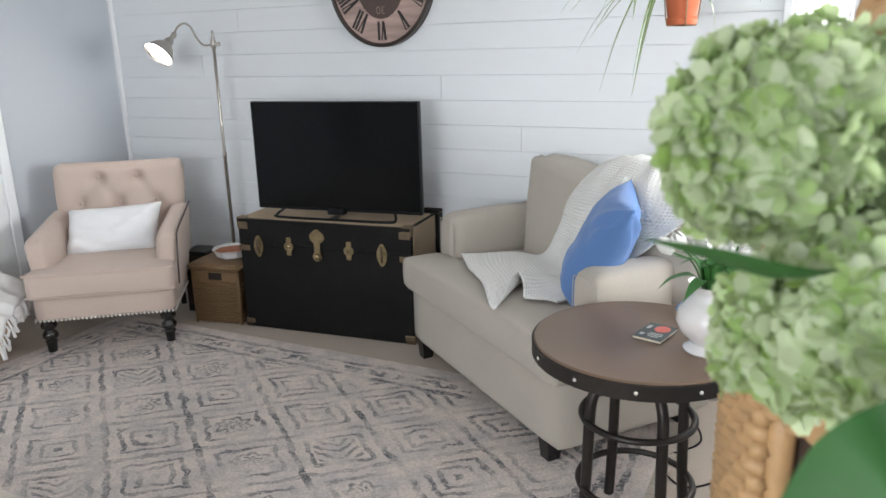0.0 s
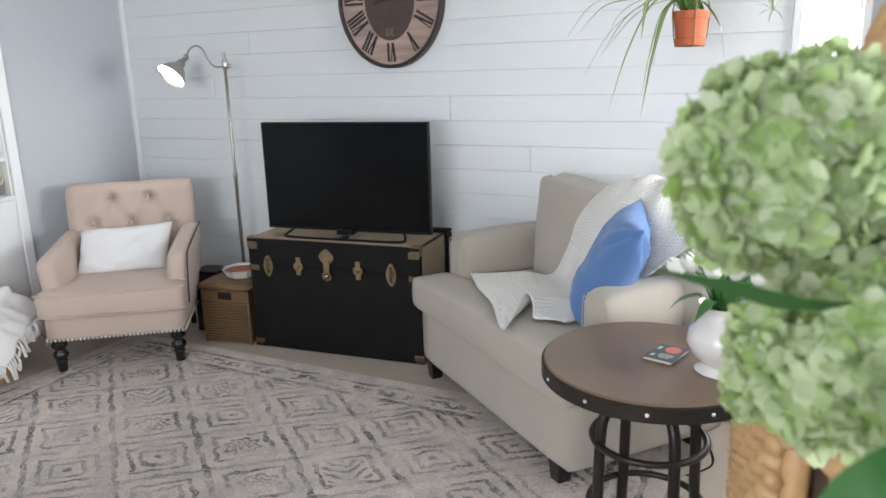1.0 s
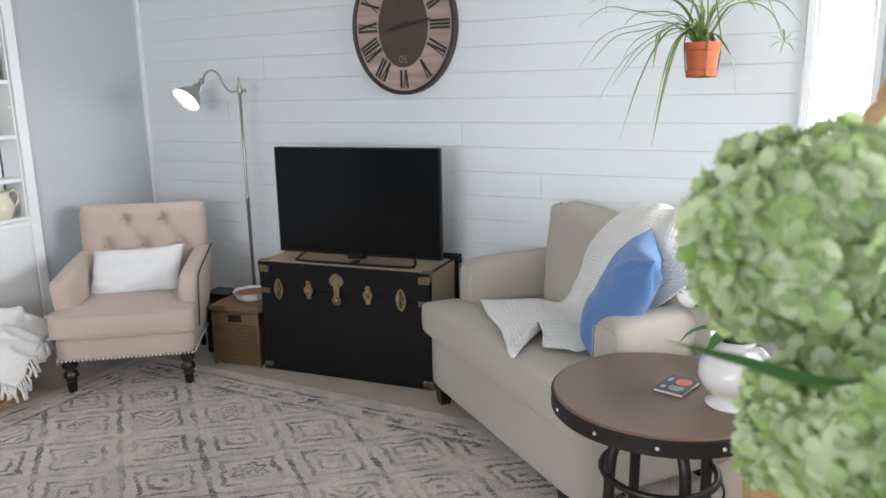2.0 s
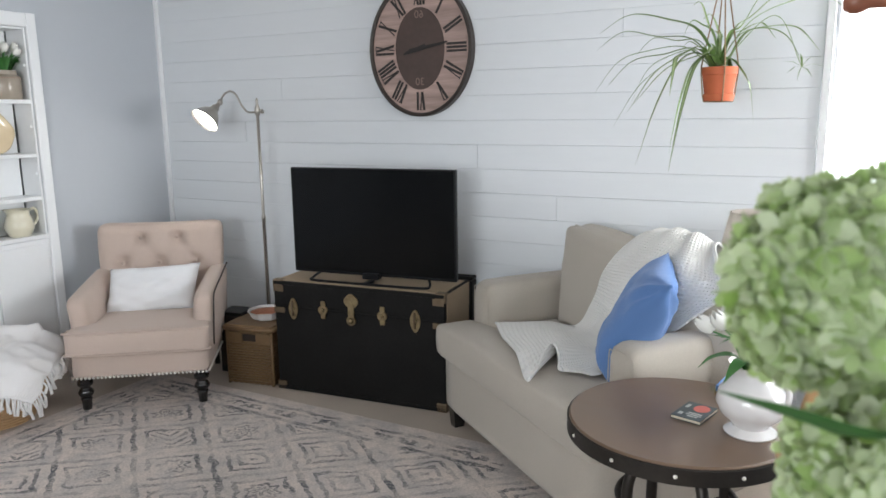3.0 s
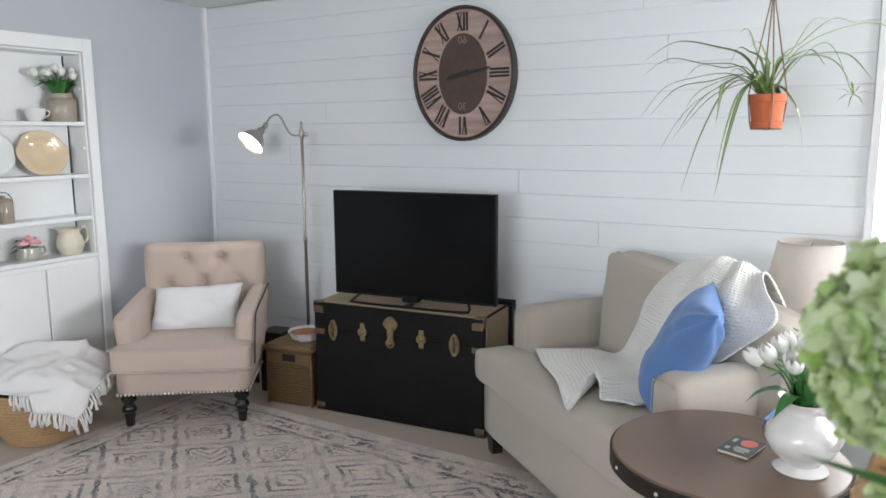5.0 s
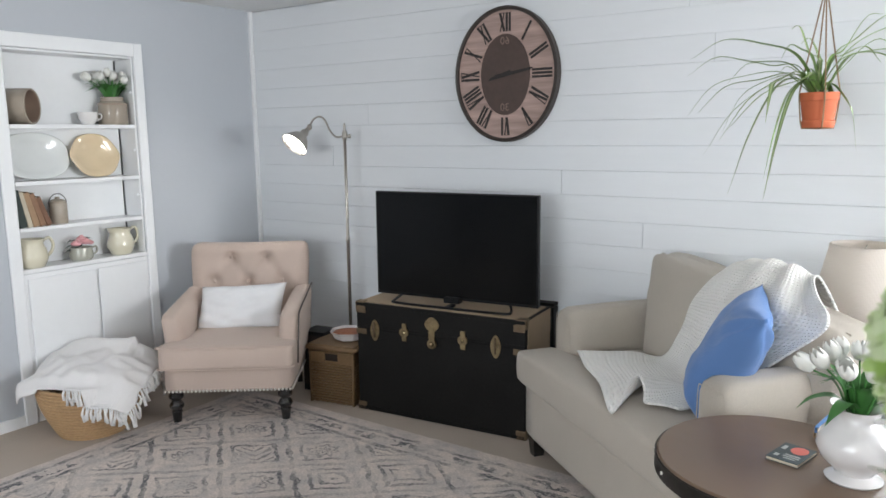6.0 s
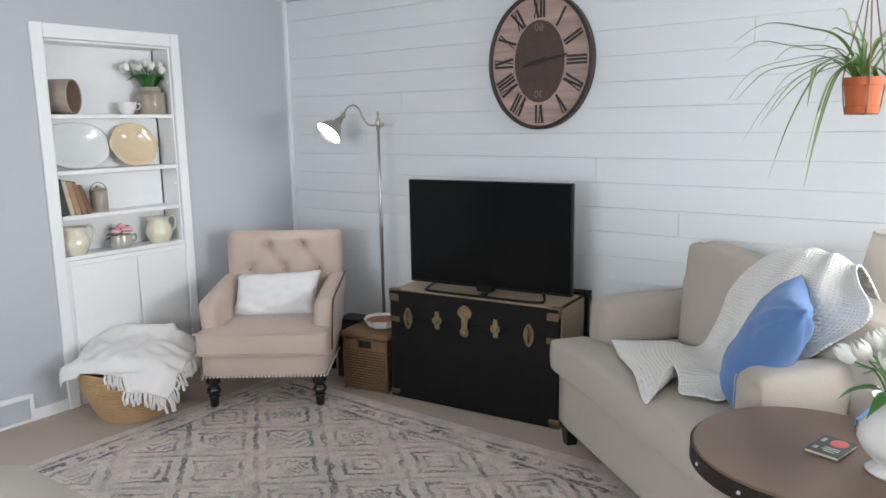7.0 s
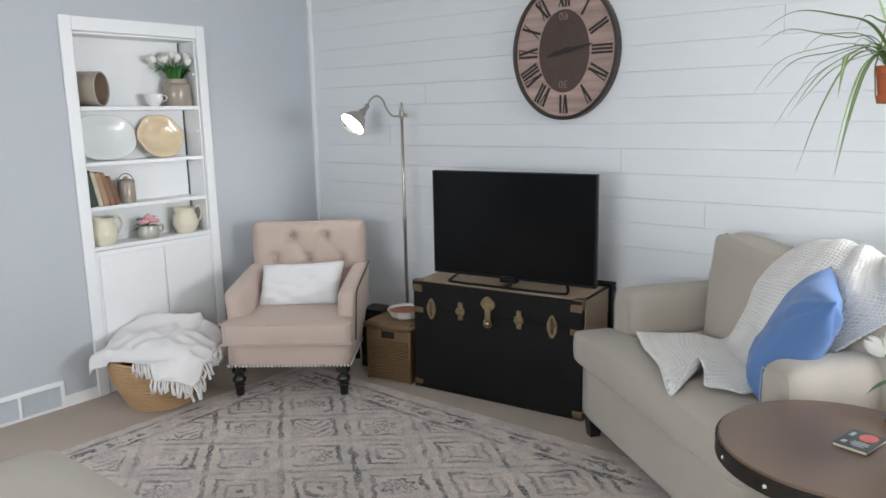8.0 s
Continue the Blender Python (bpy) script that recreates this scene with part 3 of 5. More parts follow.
def bcush(p, a):
    p.y += 0.17 * (p.z + 0.2)
    p.z -= 0.055 * (a[0] + 1) * max(a[2], 0)
    p.x += 0.035 * max(-a[0], 0) * (1 - a[2])
    p.z += 0.012 * noise.noise(Vector((a[0] * 2, a[1] * 2, 1)))
    if abs(a[0]) > 0.9 and a[2] > 0.3:
        p.x -= math.copysign(0.012, a[0]) * a[2]
    return p
bc = part("back_cushion", soft_box(cx + 0.10, 0.585, 0.715, SW1 - SW0 - 2 * AW + 0.19, 0.19, 0.47, 0.036, 0.022, 18, bcush), M_SOFA, sofa, smooth=True)
BW = (SW1 - SW0 - 2 * AW + 0.19) / 2
part("piping", tube([(cx + 0.10 - BW + 0.03 + 2 * (BW - 0.03) * k / 16, 0.545 + 0.17 * 0.43, 0.947 - 0.110 * k / 16 + 0.006 * math.sin(math.pi * k / 16)) for k in range(17)], 0.004, 6), M_SOFAPIPE, bc, smooth=True)
for x in (SW0 + 0.06, SW1 - 0.13):
    for y in (0.06, 0.66):
        part("foot", tube([(x, y, 0), (x, y, 0.1)], [0.034, 0.046], 4), M_BLACKWOOD, sofa, "dark square tapered foot")
S = sofa.matrix_world
# the cushion stands on edge in the seat corner, its foot squeezed between back and arm, its top leaning over the arm
far_top, near_top, far_foot, near_foot = (Vector(p) for p in ((0.862, 0.53, 0.957), (1.19, 0.268, 0.925), (0.755, 0.395, 0.50), (0.915, 0.235, 0.50)))
mid = (far_top + near_top + far_foot + near_foot) / 4
face = (near_top - far_foot).cross(far_top - near_foot).normalized()   # toward the seat
if face.x > 0:
    face = -face
bp = thing("throw_pillow", S @ Matrix.Translation(mid), "square cornflower blue cushion leaning on the loveseat arm", "pillow")
bm = pillow(1.0, 1.0, 0.20, 44, 0.07, 0.010, 9)
for v in bm.verts:
    x, z, y = v.co.x + 0.5, v.co.z + 0.5, v.co.y
    p = far_foot.lerp(near_foot, x).lerp(far_top.lerp(near_top, x), z)
    # creases that run from the upper front corner
    gap = math.hypot(1 - x, 1 - z)
    crease = 0.010 * math.sin(10 * math.atan2(1 - z, 1 - x + 1e-6) + 0.4) * math.exp(-((gap - 0.22) / 0.2) ** 2)
    y *= max((1 - (2 * x - 1) ** 4) * (1 - (2 * z - 1) ** 4), 0.0) ** 0.28 * 1.22
    deep = -y * (1.05 if y < 0 else 0.85) * (0.98 - 0.31 * z)
    v.co = p + face * (deep + (crease if y < 0 else -crease) * (1 if abs(y) > 0.002 else 0)) - mid
part("cover", bm, M_BLUE, bp, smooth=True)

# ---- trunk and television ----
trunk = thing("steamer_trunk", pose(1.812, -0.476, 0, 0, 0, 5.9), "old black steamer trunk with brass locks and tan panels", "trunk")
TW, TD, TH = 0.985, 0.42, 0.605
part("body", box(0, TD / 2, 0.235, TW, TD, 0.46, 0.006), M_TRUNK, trunk)
lid = part("lid", box(0, TD / 2, 0.5355, TW + 0.006, TD + 0.006, 0.135, 0.01), M_TRUNK, trunk)
part("top_panel", box(0, TD / 2 - 0.045, TH, TW - 0.03, TD - 0.115, 0.006, 0.002), M_TRUNKTOP, lid, "tan canvas top")
for s in (-1, 1):
    part("side_panel", box(s * (TW / 2 + 0.003), TD / 2 - 0.04, 0.2705, 0.006, TD - 0.12, 0.46, 0.001), M_TRUNKTOP, trunk, "tan canvas end panel")
    part("side_panel", box(s * (TW / 2 + 0.005), TD / 2 - 0.04, 0.54, 0.006, TD - 0.12, 0.12, 0.001), M_TRUNKTOP, lid, "tan canvas end panel")
for s in (-1, 1):
    for z in (0.02, 0.585):
        part("corner_cap", box(s * (TW / 2 - 0.022), 0.02, z, 0.058, 0.052, 0.052, 0.008), M_BRONZE, trunk, "worn bronze corner")
    part("edge_clamp", box(s * (TW / 2 - 0.03), -0.003, 0.445, 0.065, 0.006, 0.03, 0.002), M_BRONZE, trunk)
    part("edge_clamp", box(s * (TW / 2 - 0.03), -0.006, 0.565, 0.06, 0.006, 0.035, 0.002), M_BRONZE, trunk)
part("rear_binding", joined(box(0, TD - 0.035, TH + 0.003, TW + 0.03, 0.066, 0.018, 0.004), box(TW / 2 + 0.006, TD - 0.035, 0.30, 0.018, 0.066, 0.59, 0.004), box(-TW / 2 - 0.006, TD - 0.035, 0.30, 0.018, 0.066, 0.59, 0.004)), M_TRUNK, trunk, "black rear edge binding")
part("edge_binding", joined(box(0, -0.004, 0.472, TW, 0.005, 0.012, 0.001), box(0, -0.004, 0.595, TW, 0.006, 0.018, 0.002), box(0, -0.003, 0.012, TW, 0.006, 0.02, 0.002)), M_TRUNK, trunk)
def plate(outline, t, bm=None):
    out = bm or bmesh.new()
    a = [out.verts.new((x, 0, z)) for x, z in outline]
    b = [out.verts.new((x, -t, z)) for x, z in outline]
    out.faces.new(a)
    out.faces.new(b[::-1])
    for k in range(len(a)):
        j = (k + 1) % len(a)
        out.faces.new((a[k], b[k], b[j], a[j]))
    return out
def oval(rx, rz, wav=0.0, n=28, cz=0.0):
    return [(rx * (1 + wav * math.cos(4 * a)) * math.cos(a), cz + rz * (1 + wav * math.cos(4 * a)) * math.sin(a)) for a in (2 * math.pi * k / n for k in range(n))]
for s, kind in ((0.123, 1), (0.310, 0), (0.480, 2), (0.660, 0), (0.844, 1)):
    x = (s - 0.5) * TW
    if kind == 2:
        lk = part("lock", moved(joined(plate(oval(0.040, 0.038, 0.05, cz=0.045), 0.006), plate(oval(0.017, 0.06, 0, cz=-0.01), 0.010), plate(oval(0.026, 0.026, 0.0, cz=-0.055), 0.012)),
                                Matrix.Translation((x, -0.007, 0.485))), M_BRASS, trunk, "brass trunk lock")
        part("knob", moved(lathe([(0, 0), (0.014, 0), (0.016, 0.008), (0.01, 0.014), (0, 0.016)], 16), Matrix.Translation((x, -0.017, 0.43)) @ Matrix.Rotation(radians(90), 4, "X")), M_BRASS, lk, smooth=True)
    elif kind == 1:
        hp = part("hasp", moved(joined(plate(oval(0.027, 0.056, 0.04), 0.005), plate(oval(0.017, 0.03, 0.0, cz=0.022), 0.008)), Matrix.Translation((x, -0.007, 0.46))), M_BRASS, trunk, "oval brass draw bolt")
        part("bolt_bar", tube([(x, -0.016, 0.425), (x, -0.019, 0.45), (x, -0.019, 0.49), (x, -0.016, 0.505)], 0.0065, 8), M_BRONZE, hp, smooth=True)
        part("dome", moved(lathe([(0, 0), (0.013, 0), (0.011, 0.006), (0, 0.009)], 14), Matrix.Translation((x, -0.014, 0.462)) @ Matrix.Rotation(radians(90), 4, "X")), M_BRASS, hp, smooth=True)
    else:
        hp = part("hasp", moved(joined(plate([(-0.012, -0.047), (0.012, -0.047), (0.014, -0.03), (0.010, -0.018), (0.010, 0.018), (0.014, 0.03), (0.012, 0.047), (-0.012, 0.047), (-0.014, 0.03), (-0.010, 0.018), (-0.010, -0.018), (-0.014, -0.03)], 0.006), plate(oval(0.027, 0.025), 0.009)), Matrix.Translation((x, -0.007, 0.47))), M_BRASS, trunk, "brass dowel clasp")
        part("dome", moved(lathe([(0, 0), (0.012, 0), (0.010, 0.007), (0, 0.010)], 14), Matrix.Translation((x, -0.015, 0.47)) @ Matrix.Rotation(radians(90), 4, "X")), M_BRASS, hp, smooth=True)

tv = thing("television", pose(1.842, -0.345, 0.608, 0, 0, 7), "large flat black television switched off", "television")
part("bezel", box(0, 0, 0.312, 0.93, 0.03, 0.558, 0.004), M_TV, tv)
part("screen", box(0, -0.0135, 0.316, 0.912, 0.005, 0.535, 0.001), M_SCREEN, tv)
part("rear_housing", box(0, 0.035, 0.29, 0.6, 0.05, 0.36, 0.015), M_TV, tv)
part("badge", box(-0.005, -0.017, 0.041, 0.045, 0.004, 0.007, 0.001), M_NAIL, tv)
part("stand", joined(tube(curve_pts([(-0.31, 0.0, 0.04), (-0.335, -0.05, 0.012), (-0.30, -0.085, 0.007), (0.0, -0.092, 0.007), (0.30, -0.085, 0.007), (0.335, -0.05, 0.012), (0.31, 0.0, 0.04)], 8), 0.007, 8),
                     box(0, -0.02, 0.035, 0.09, 0.05, 0.03, 0.004), box(0, -0.06, 0.008, 0.03, 0.08, 0.012, 0.002)), M_TV, tv)

# ---- end table ----
table = thing("end_table", pose(3.603, -1.45, 0), "round brown wooden end table on bent iron legs", "table")
TR, TZ = 0.313, 0.632
part("tabletop", lathe([(0, TZ - 0.045), (TR - 0.006, TZ - 0.045), (TR - 0.006, TZ - 0.004), (TR - 0.010, TZ), (0, TZ)], 72), M_TABLETOP, table, smooth=True, sharp=40)
part("rim_band", lathe([(TR - 0.005, TZ - 0.05), (TR, TZ - 0.05), (TR, TZ - 0.008), (TR - 0.005, TZ - 0.006)], 72), M_IRON, table, "dark metal band", smooth=True, sharp=40)
for k in range(12):
    a = 2 * math.pi * (k + 0.3) / 12
    part("bolt", moved(lathe([(0, 0), (0.0055, 0), (0.0048, 0.003), (0, 0.0045)], 10), Matrix.Translation((TR * math.cos(a), TR * math.sin(a), TZ - 0.028)) @ Matrix.Rotation(a, 4, "Z") @ Matrix.Rotation(radians(90), 4, "Y")), M_NAIL, table, smooth=True)
for k in range(4):
    a = radians(38 + 90 * k)
    c, s = math.cos(a), math.sin(a)
    part("leg", tube(curve_pts([(0.04 * c, 0.04 * s, 0.522), (0.09 * c, 0.09 * s, 0.518), (0.122 * c, 0.122 * s, 0.497), (0.147 * c, 0.147 * s, 0.445), (0.153 * c, 0.153 * s, 0.34), (0.158 * c, 0.158 * s, 0.18), (0.172 * c, 0.172 * s, 0.0)], 8), 0.0165, 10), M_IRON, table, "bent round iron leg", smooth=True)
def hoop(r, z, rad):
    return tube([(r * math.cos(2 * math.pi * k / 48), r * math.sin(2 * math.pi * k / 48), z) for k in range(49)], rad, 8, cap=False)
part("ring", hoop(0.163, 0.385, 0.0105), M_IRON, table, smooth=True)
part("ring", hoop(0.168, 0.165, 0.0105), M_IRON, table, smooth=True)
part("hub", lathe([(0, 0.50), (0.06, 0.50), (0.065, 0.506), (0.065, 0.54), (0.05, 0.552), (0.05, 0.575), (0.12, 0.578), (0.12, 0.587), (0, 0.587)], 32), M_IRON, table, smooth=True, sharp=40)

# ---- floor lamp by the wall ----
lamp = thing("floor_lamp", pose(0.957, -0.172, 0), "brushed nickel pharmacy floor lamp, lit, behind the trunk", "lamp")
part("base", lathe([(0, 0), (0.115, 0), (0.115, 0.012), (0.10, 0.022), (0.03, 0.032), (0.018, 0.05), (0, 0.05)], 40), M_NICKEL, lamp, smooth=True, sharp=40)
part("pole", lathe([(0, 0.05), (0.0105, 0.05), (0.0105, 0.86), (0.013, 0.865), (0.013, 0.885), (0.009, 0.89), (0.009, 1.466), (0.014, 1.471), (0.016, 1.506), (0.011, 1.521), (0.006, 1.536), (0.008, 1.551), (0.004, 1.566), (0, 1.568)], 16), M_NICKEL, lamp, smooth=True, sharp=50)
arm = part("arm", tube(curve_pts([(0.03, 0, 1.491), (0, 0, 1.491), (-0.06, -0.01, 1.488), (-0.10, -0.018, 1.526), (-0.13, -0.025, 1.586), (-0.17, -0.03, 1.608), (-0.215, -0.036, 1.591), (-0.243, -0.04, 1.551)], 8), 0.0055, 8), M_NICKEL, lamp, smooth=True)
part("knob", moved(lathe([(0, -0.012), (0.009, -0.01), (0.012, 0), (0.009, 0.01), (0, 0.012)], 12), Matrix.Translation((0.035, 0, 1.491))), M_NICKEL, arm, smooth=True)
part("knuckle", moved(lathe([(0, -0.018), (0.012, -0.014), (0.016, 0), (0.012, 0.014), (0, 0.018)], 12), Matrix.Translation((-0.245, -0.04, 1.548))), M_NICKEL, arm, smooth=True)
way = Vector((-0.10, -0.745, -0.66)).normalized()
SM = Matrix.Translation((-0.25, -0.043, 1.541)) @ way.to_track_quat("Z", "Y").to_matrix().to_4x4()
prof = [(0.012, 0.0), (0.016, 0.03), (0.024, 0.035), (0.026, 0.06), (0.034, 0.068), (0.052, 0.085), (0.068, 0.112), (0.080, 0.138), (0.086, 0.150)]
sh = part("shade", moved(lathe(prof + [(0.083, 0.150), (0.077, 0.138), (0.065, 0.114), (0.05, 0.089), (0.03, 0.075), (0, 0.072)], 36), SM), M_NICKEL, lamp, "bell-shaped nickel shade", smooth=True, sharp=60)
M_BULB = emitter("lamp_bulb_glow", (1.0, 0.97, 0.92), 30.0)
part("bulb", moved(lathe([(0, 0.078), (0.02, 0.08), (0.03, 0.10), (0.062, 0.122), (0.072, 0.136), (0.05, 0.144), (0, 0.147)], 24), SM), M_BULB, sh, smooth=True)

# ---- wall clock ----
clock = thing("wall_clock", pose(1.965, 0, 1.80), "large oval wall clock with roman numerals and dark rim", "clock")
RXC, RZC = 0.306, 0.348
M_RIM = material("dark_brown_clock_rim", (0.035, 0.026, 0.022), 0.45, vary=0.2)
M_FACE = material("faded_pink_wood_face", (0.40, 0.285, 0.25), 0.7, vary=0.22, scale=35, stain=0.55, stain_scale=8, stretch=(0.35, 1, 5))
M_HUB = material("dark_brown_clock_centre", (0.075, 0.048, 0.040), 0.6, vary=0.2, scale=30, stain=0.25, stain_scale=10)
M_INK = material("black_clock_ink", (0.022, 0.018, 0.017), 0.6)
rimb = bmesh.new()
loops = []
for grow, y in ((-0.02, -0.03), (-0.018, -0.044), (-0.008, -0.05), (0.0, -0.044), (0.0, -0.002)):
    loops.append([rimb.verts.new(((RXC + grow) * math.cos(2 * math.pi * k / 72), y, (RZC + grow) * math.sin(2 * math.pi * k / 72))) for k in range(72)])
for a, b in zip(loops, loops[1:]):
    for k in range(72):
        rimb.faces.new((a[k], a[(k + 1) % 72], b[(k + 1) % 72], b[k]))
part("rim", rimb, M_RIM, clock, smooth=True, sharp=50)
part("face", moved(plate(oval(RXC - 0.004, RZC - 0.004, n=72), 0.030), Matrix.Translation((0, -0.002, 0))), M_FACE, clock)
part("centre_disc", moved(plate(oval(0.146, 0.208, n=64), 0.003), Matrix.Translation((0, -0.033, 0))), M_HUB, clock, "dark brown oval centre")
ROMAN = ("XII", "I", "II", "III", "IV", "V", "VI", "VII", "VIII", "IX", "X", "XI")
for h, word in enumerate(ROMAN):
    a = radians(90 - 30 * h)
    ca, sa = math.cos(a), math.sin(a)
    rim_r = 1 / math.sqrt((ca / (RXC - 0.03)) ** 2 + (sa / (RZC - 0.03)) ** 2)
    hub_r = 1 / math.sqrt((ca / 0.152) ** 2 + (sa / 0.214) ** 2)
    h0, h1 = hub_r + 0.006, rim_r - 0.004
    adv = {"I": 0.018, "V": 0.036, "X": 0.036}
    total = sum(adv[c] for c in word)
    bm, x = bmesh.new(), -total / 2
    ln = h1 - h0
    for c in word:
        w = adv[c]
        m = x + w / 2
        strokes = {"I": [(m, m, 0.0125)], "V": [(m - 0.012, m, 0.0135), (m + 0.011, m, 0.006)], "X": [(m - 0.013, m + 0.013, 0.0135), (m + 0.012, m - 0.012, 0.006)]}[c]
        for top, bot, t in strokes:
            plate([(bot - t / 2, 0), (bot + t / 2, 0), (top + t / 2, ln), (top - t / 2, ln)], 0.0015, bm)
        plate([(x + 0.002, ln - 0.003), (x + w - 0.002, ln - 0.003), (x + w - 0.002, ln), (x + 0.002, ln)], 0.0018, bm)
        x += w
    part("numeral", moved(bm, Matrix.Translation((h0 * ca, -0.0325, h0 * sa)) @ Matrix.Rotation(math.pi / 2 - a, 4, "Y")), M_INK, clock)
part("minute_hand", moved(plate([(-0.012, -0.06), (0.012, -0.06), (0.008, 0.15), (0, 0.175), (-0.004, 0.16)], 0.002), Matrix.Translation((0, -0.039, 0)) @ Matrix.Rotation(radians(80), 4, "Y")), M_INK, clock)
part("hour_hand", moved(plate([(-0.014, -0.04), (0.014, -0.04), (0.009, 0.08), (0, 0.10), (-0.005, 0.09)], 0.002), Matrix.Translation((0, -0.042, 0)) @ Matrix.Rotation(radians(-105), 4, "Y")), M_INK, clock)
M_GILT = material("faded_gilt_print", (0.22, 0.15, 0.12), 0.6)
for word, z in (("60", 0.155), ("30", -0.185)):
    cu = bpy.data.curves.new("number", "FONT")
    cu.body, cu.size, cu.extrude, cu.align_x = word, 0.055, 0.0006, "CENTER"
    cu.materials.append(M_GILT)
    t = new("number", cu)
    t.parent = clock
    t.matrix_local = Matrix.Translation((0, -0.0375, z)) @ Matrix.Rotation(radians(90), 4, "X") @ Matrix.Diagonal((-1, 1, 1, 1))

# ---- ottoman ----
ott = thing("ottoman", pose(2.1, -3.0, 0), "beige upholstered ottoman with rounded edges on the rug", "ottoman")
part("cushion", soft_box(0, -0.01, 0.415, 0.94, 0.84, 0.25, 0.06, 0.02, 12), M_SOFA, ott, smooth=True)
part("base", soft_box(0, 0, 0.19, 0.90, 0.82, 0.20, 0.03, 0, 6), M_SOFA, ott, smooth=True)
for x in (-0.38, 0.38):
    for y in (-0.34, 0.34):
        part("foot", tube([(x, y, 0), (x, y, 0.1)], [0.025, 0.035], 4), M_BLACKWOOD, ott)

# ---- waffle throw on the loveseat ----
M_THROW = weave("white_waffle_cotton", (0.86, 0.845, 0.81), size=900, strength=0.2, vary=0.04, stain=0.03)
tn = M_THROW.node_tree
wf = tn.nodes.new("ShaderNodeTexCoord")
tot = None
for axis in ("X", "Y"):
    w = tn.nodes.new("ShaderNodeTexWave")
    w.bands_direction = axis
    w.inputs["Scale"].default_value = 19
    w.inputs["Distortion"].default_value = 0.3
    tn.links.new(wf.outputs["UV"], w.inputs["Vector"])
    if tot is None:
        tot = w.outputs["Fac"]
    else:
        mm = tn.nodes.new("ShaderNodeMath")
        mm.operation = "MULTIPLY"
        tn.links.new(tot, mm.inputs[0])
        tn.links.new(w.outputs["Fac"], mm.inputs[1])
        tot = mm.outputs[0]
wb = tn.nodes.new("ShaderNodeBump")
wb.inputs["Strength"].default_value, wb.inputs["Distance"].default_value, wb.invert = 1.0, 0.006, True
tn.links.new(tot, wb.inputs["Height"])
tn.links.new(wb.outputs[0], tn.nodes["Principled BSDF"].inputs["Normal"])

# rows across the cloth, from behind the back cushion, over it, down its front and along the seat
DRAPE = [[(0.54, 0.83, 0.70), (0.70, 0.84, 0.72), (0.84, 0.84, 0.74), (0.97, 0.80, 0.80)],
         [(0.56, 0.715, 0.955), (0.68, 0.705, 0.985), (0.82, 0.70, 0.995), (0.955, 0.70, 0.972)],
         [(0.535, 0.585, 0.915), (0.72, 0.565, 0.955), (0.90, 0.565, 0.958), (1.06, 0.59, 0.945)],
         [(0.485, 0.52, 0.80), (0.68, 0.49, 0.82), (0.92, 0.475, 0.85), (1.16, 0.55, 0.865)],
         [(0.455, 0.485, 0.66), (0.62, 0.455, 0.65), (0.80, 0.435, 0.66), (1.04, 0.475, 0.735)],
         [(0.38, 0.455, 0.548), (0.55, 0.42, 0.545), (0.72, 0.39, 0.548), (0.90, 0.37, 0.60)],
         [(0.25, 0.40, 0.535), (0.44, 0.30, 0.535), (0.66, 0.26, 0.535), (0.88, 0.28, 0.540)],
         [(0.125, 0.186, 0.528), (0.44, 0.085, 0.535), (0.69, 0.10, 0.545), (0.885, 0.19, 0.530)]]
NT = 90


def smooth_at(pts, w):
    """A point along control points, w from 0 to 1."""
    c = [Vector(p) for p in pts]
    c = [2 * c[0] - c[1]] + c + [2 * c[-1] - c[-2]]
    k = min(w, 0.99999) * (len(c) - 3)
    i, f = int(k) + 1, k - int(k)
    a, b, d, e = c[i - 1], c[i], c[i + 1], c[i + 2]
    return 0.5 * ((2 * b) + (d - a) * f + (2 * a - 5 * b + 4 * d - e) * f * f + (3 * b - a - 3 * d + e) * f ** 3)


def throw_at(s, t):
    p = smooth_at([smooth_at(r, t) for r in DRAPE], s)
    lay = max(0.0, min(1.0, (s - 0.66) / 0.10))           # 0 on the back, 1 on the seat
    soft = noise.noise(Vector((s * 5, t * 7, 2))) * 0.6 + noise.noise(Vector((s * 11, t * 15, 5))) * 0.4
    pleat = math.sin(t * 24 + 3.0 * math.sin(s * 5)) * (0.4 + 0.6 * t)
    p.y -= (1 - lay) * (0.012 * pleat + 0.012 * soft) * min(1.0, s * 6)
    p.z += (1 - lay) * 0.010 * pleat * (1 if s < 0.4 else 0.3)
    p.z += lay * max(0.012 * soft, -0.004)
    # rucked ridge that runs up from the front hem, and the hem's corner drooping over the seat edge
    ridge = math.exp(-((t - 0.70 + 0.25 * (1 - s)) / 0.085) ** 2) * max(0.0, (s - 0.76) / 0.24)
    p.z += 0.052 * ridge
    p += Vector((-0.05, 0.045, 0)) * ridge
    dip = math.exp(-((t - 0.545) / 0.09) ** 2) * max(0.0, (s - 0.84) / 0.16) ** 1.5
    p += Vector((0.24, -0.145, -0.012)) * dip
    fall = math.exp(-((t - 0.85) / 0.06) ** 2) * max(0.0, (s - 0.85) / 0.15)
    p += Vector((0.0, -0.045, -0.004)) * fall
    if lay:
        p.z = max(p.z, 0.522 if p.y > 0.0 else 0.522 + 0.7 * p.y)
    return p


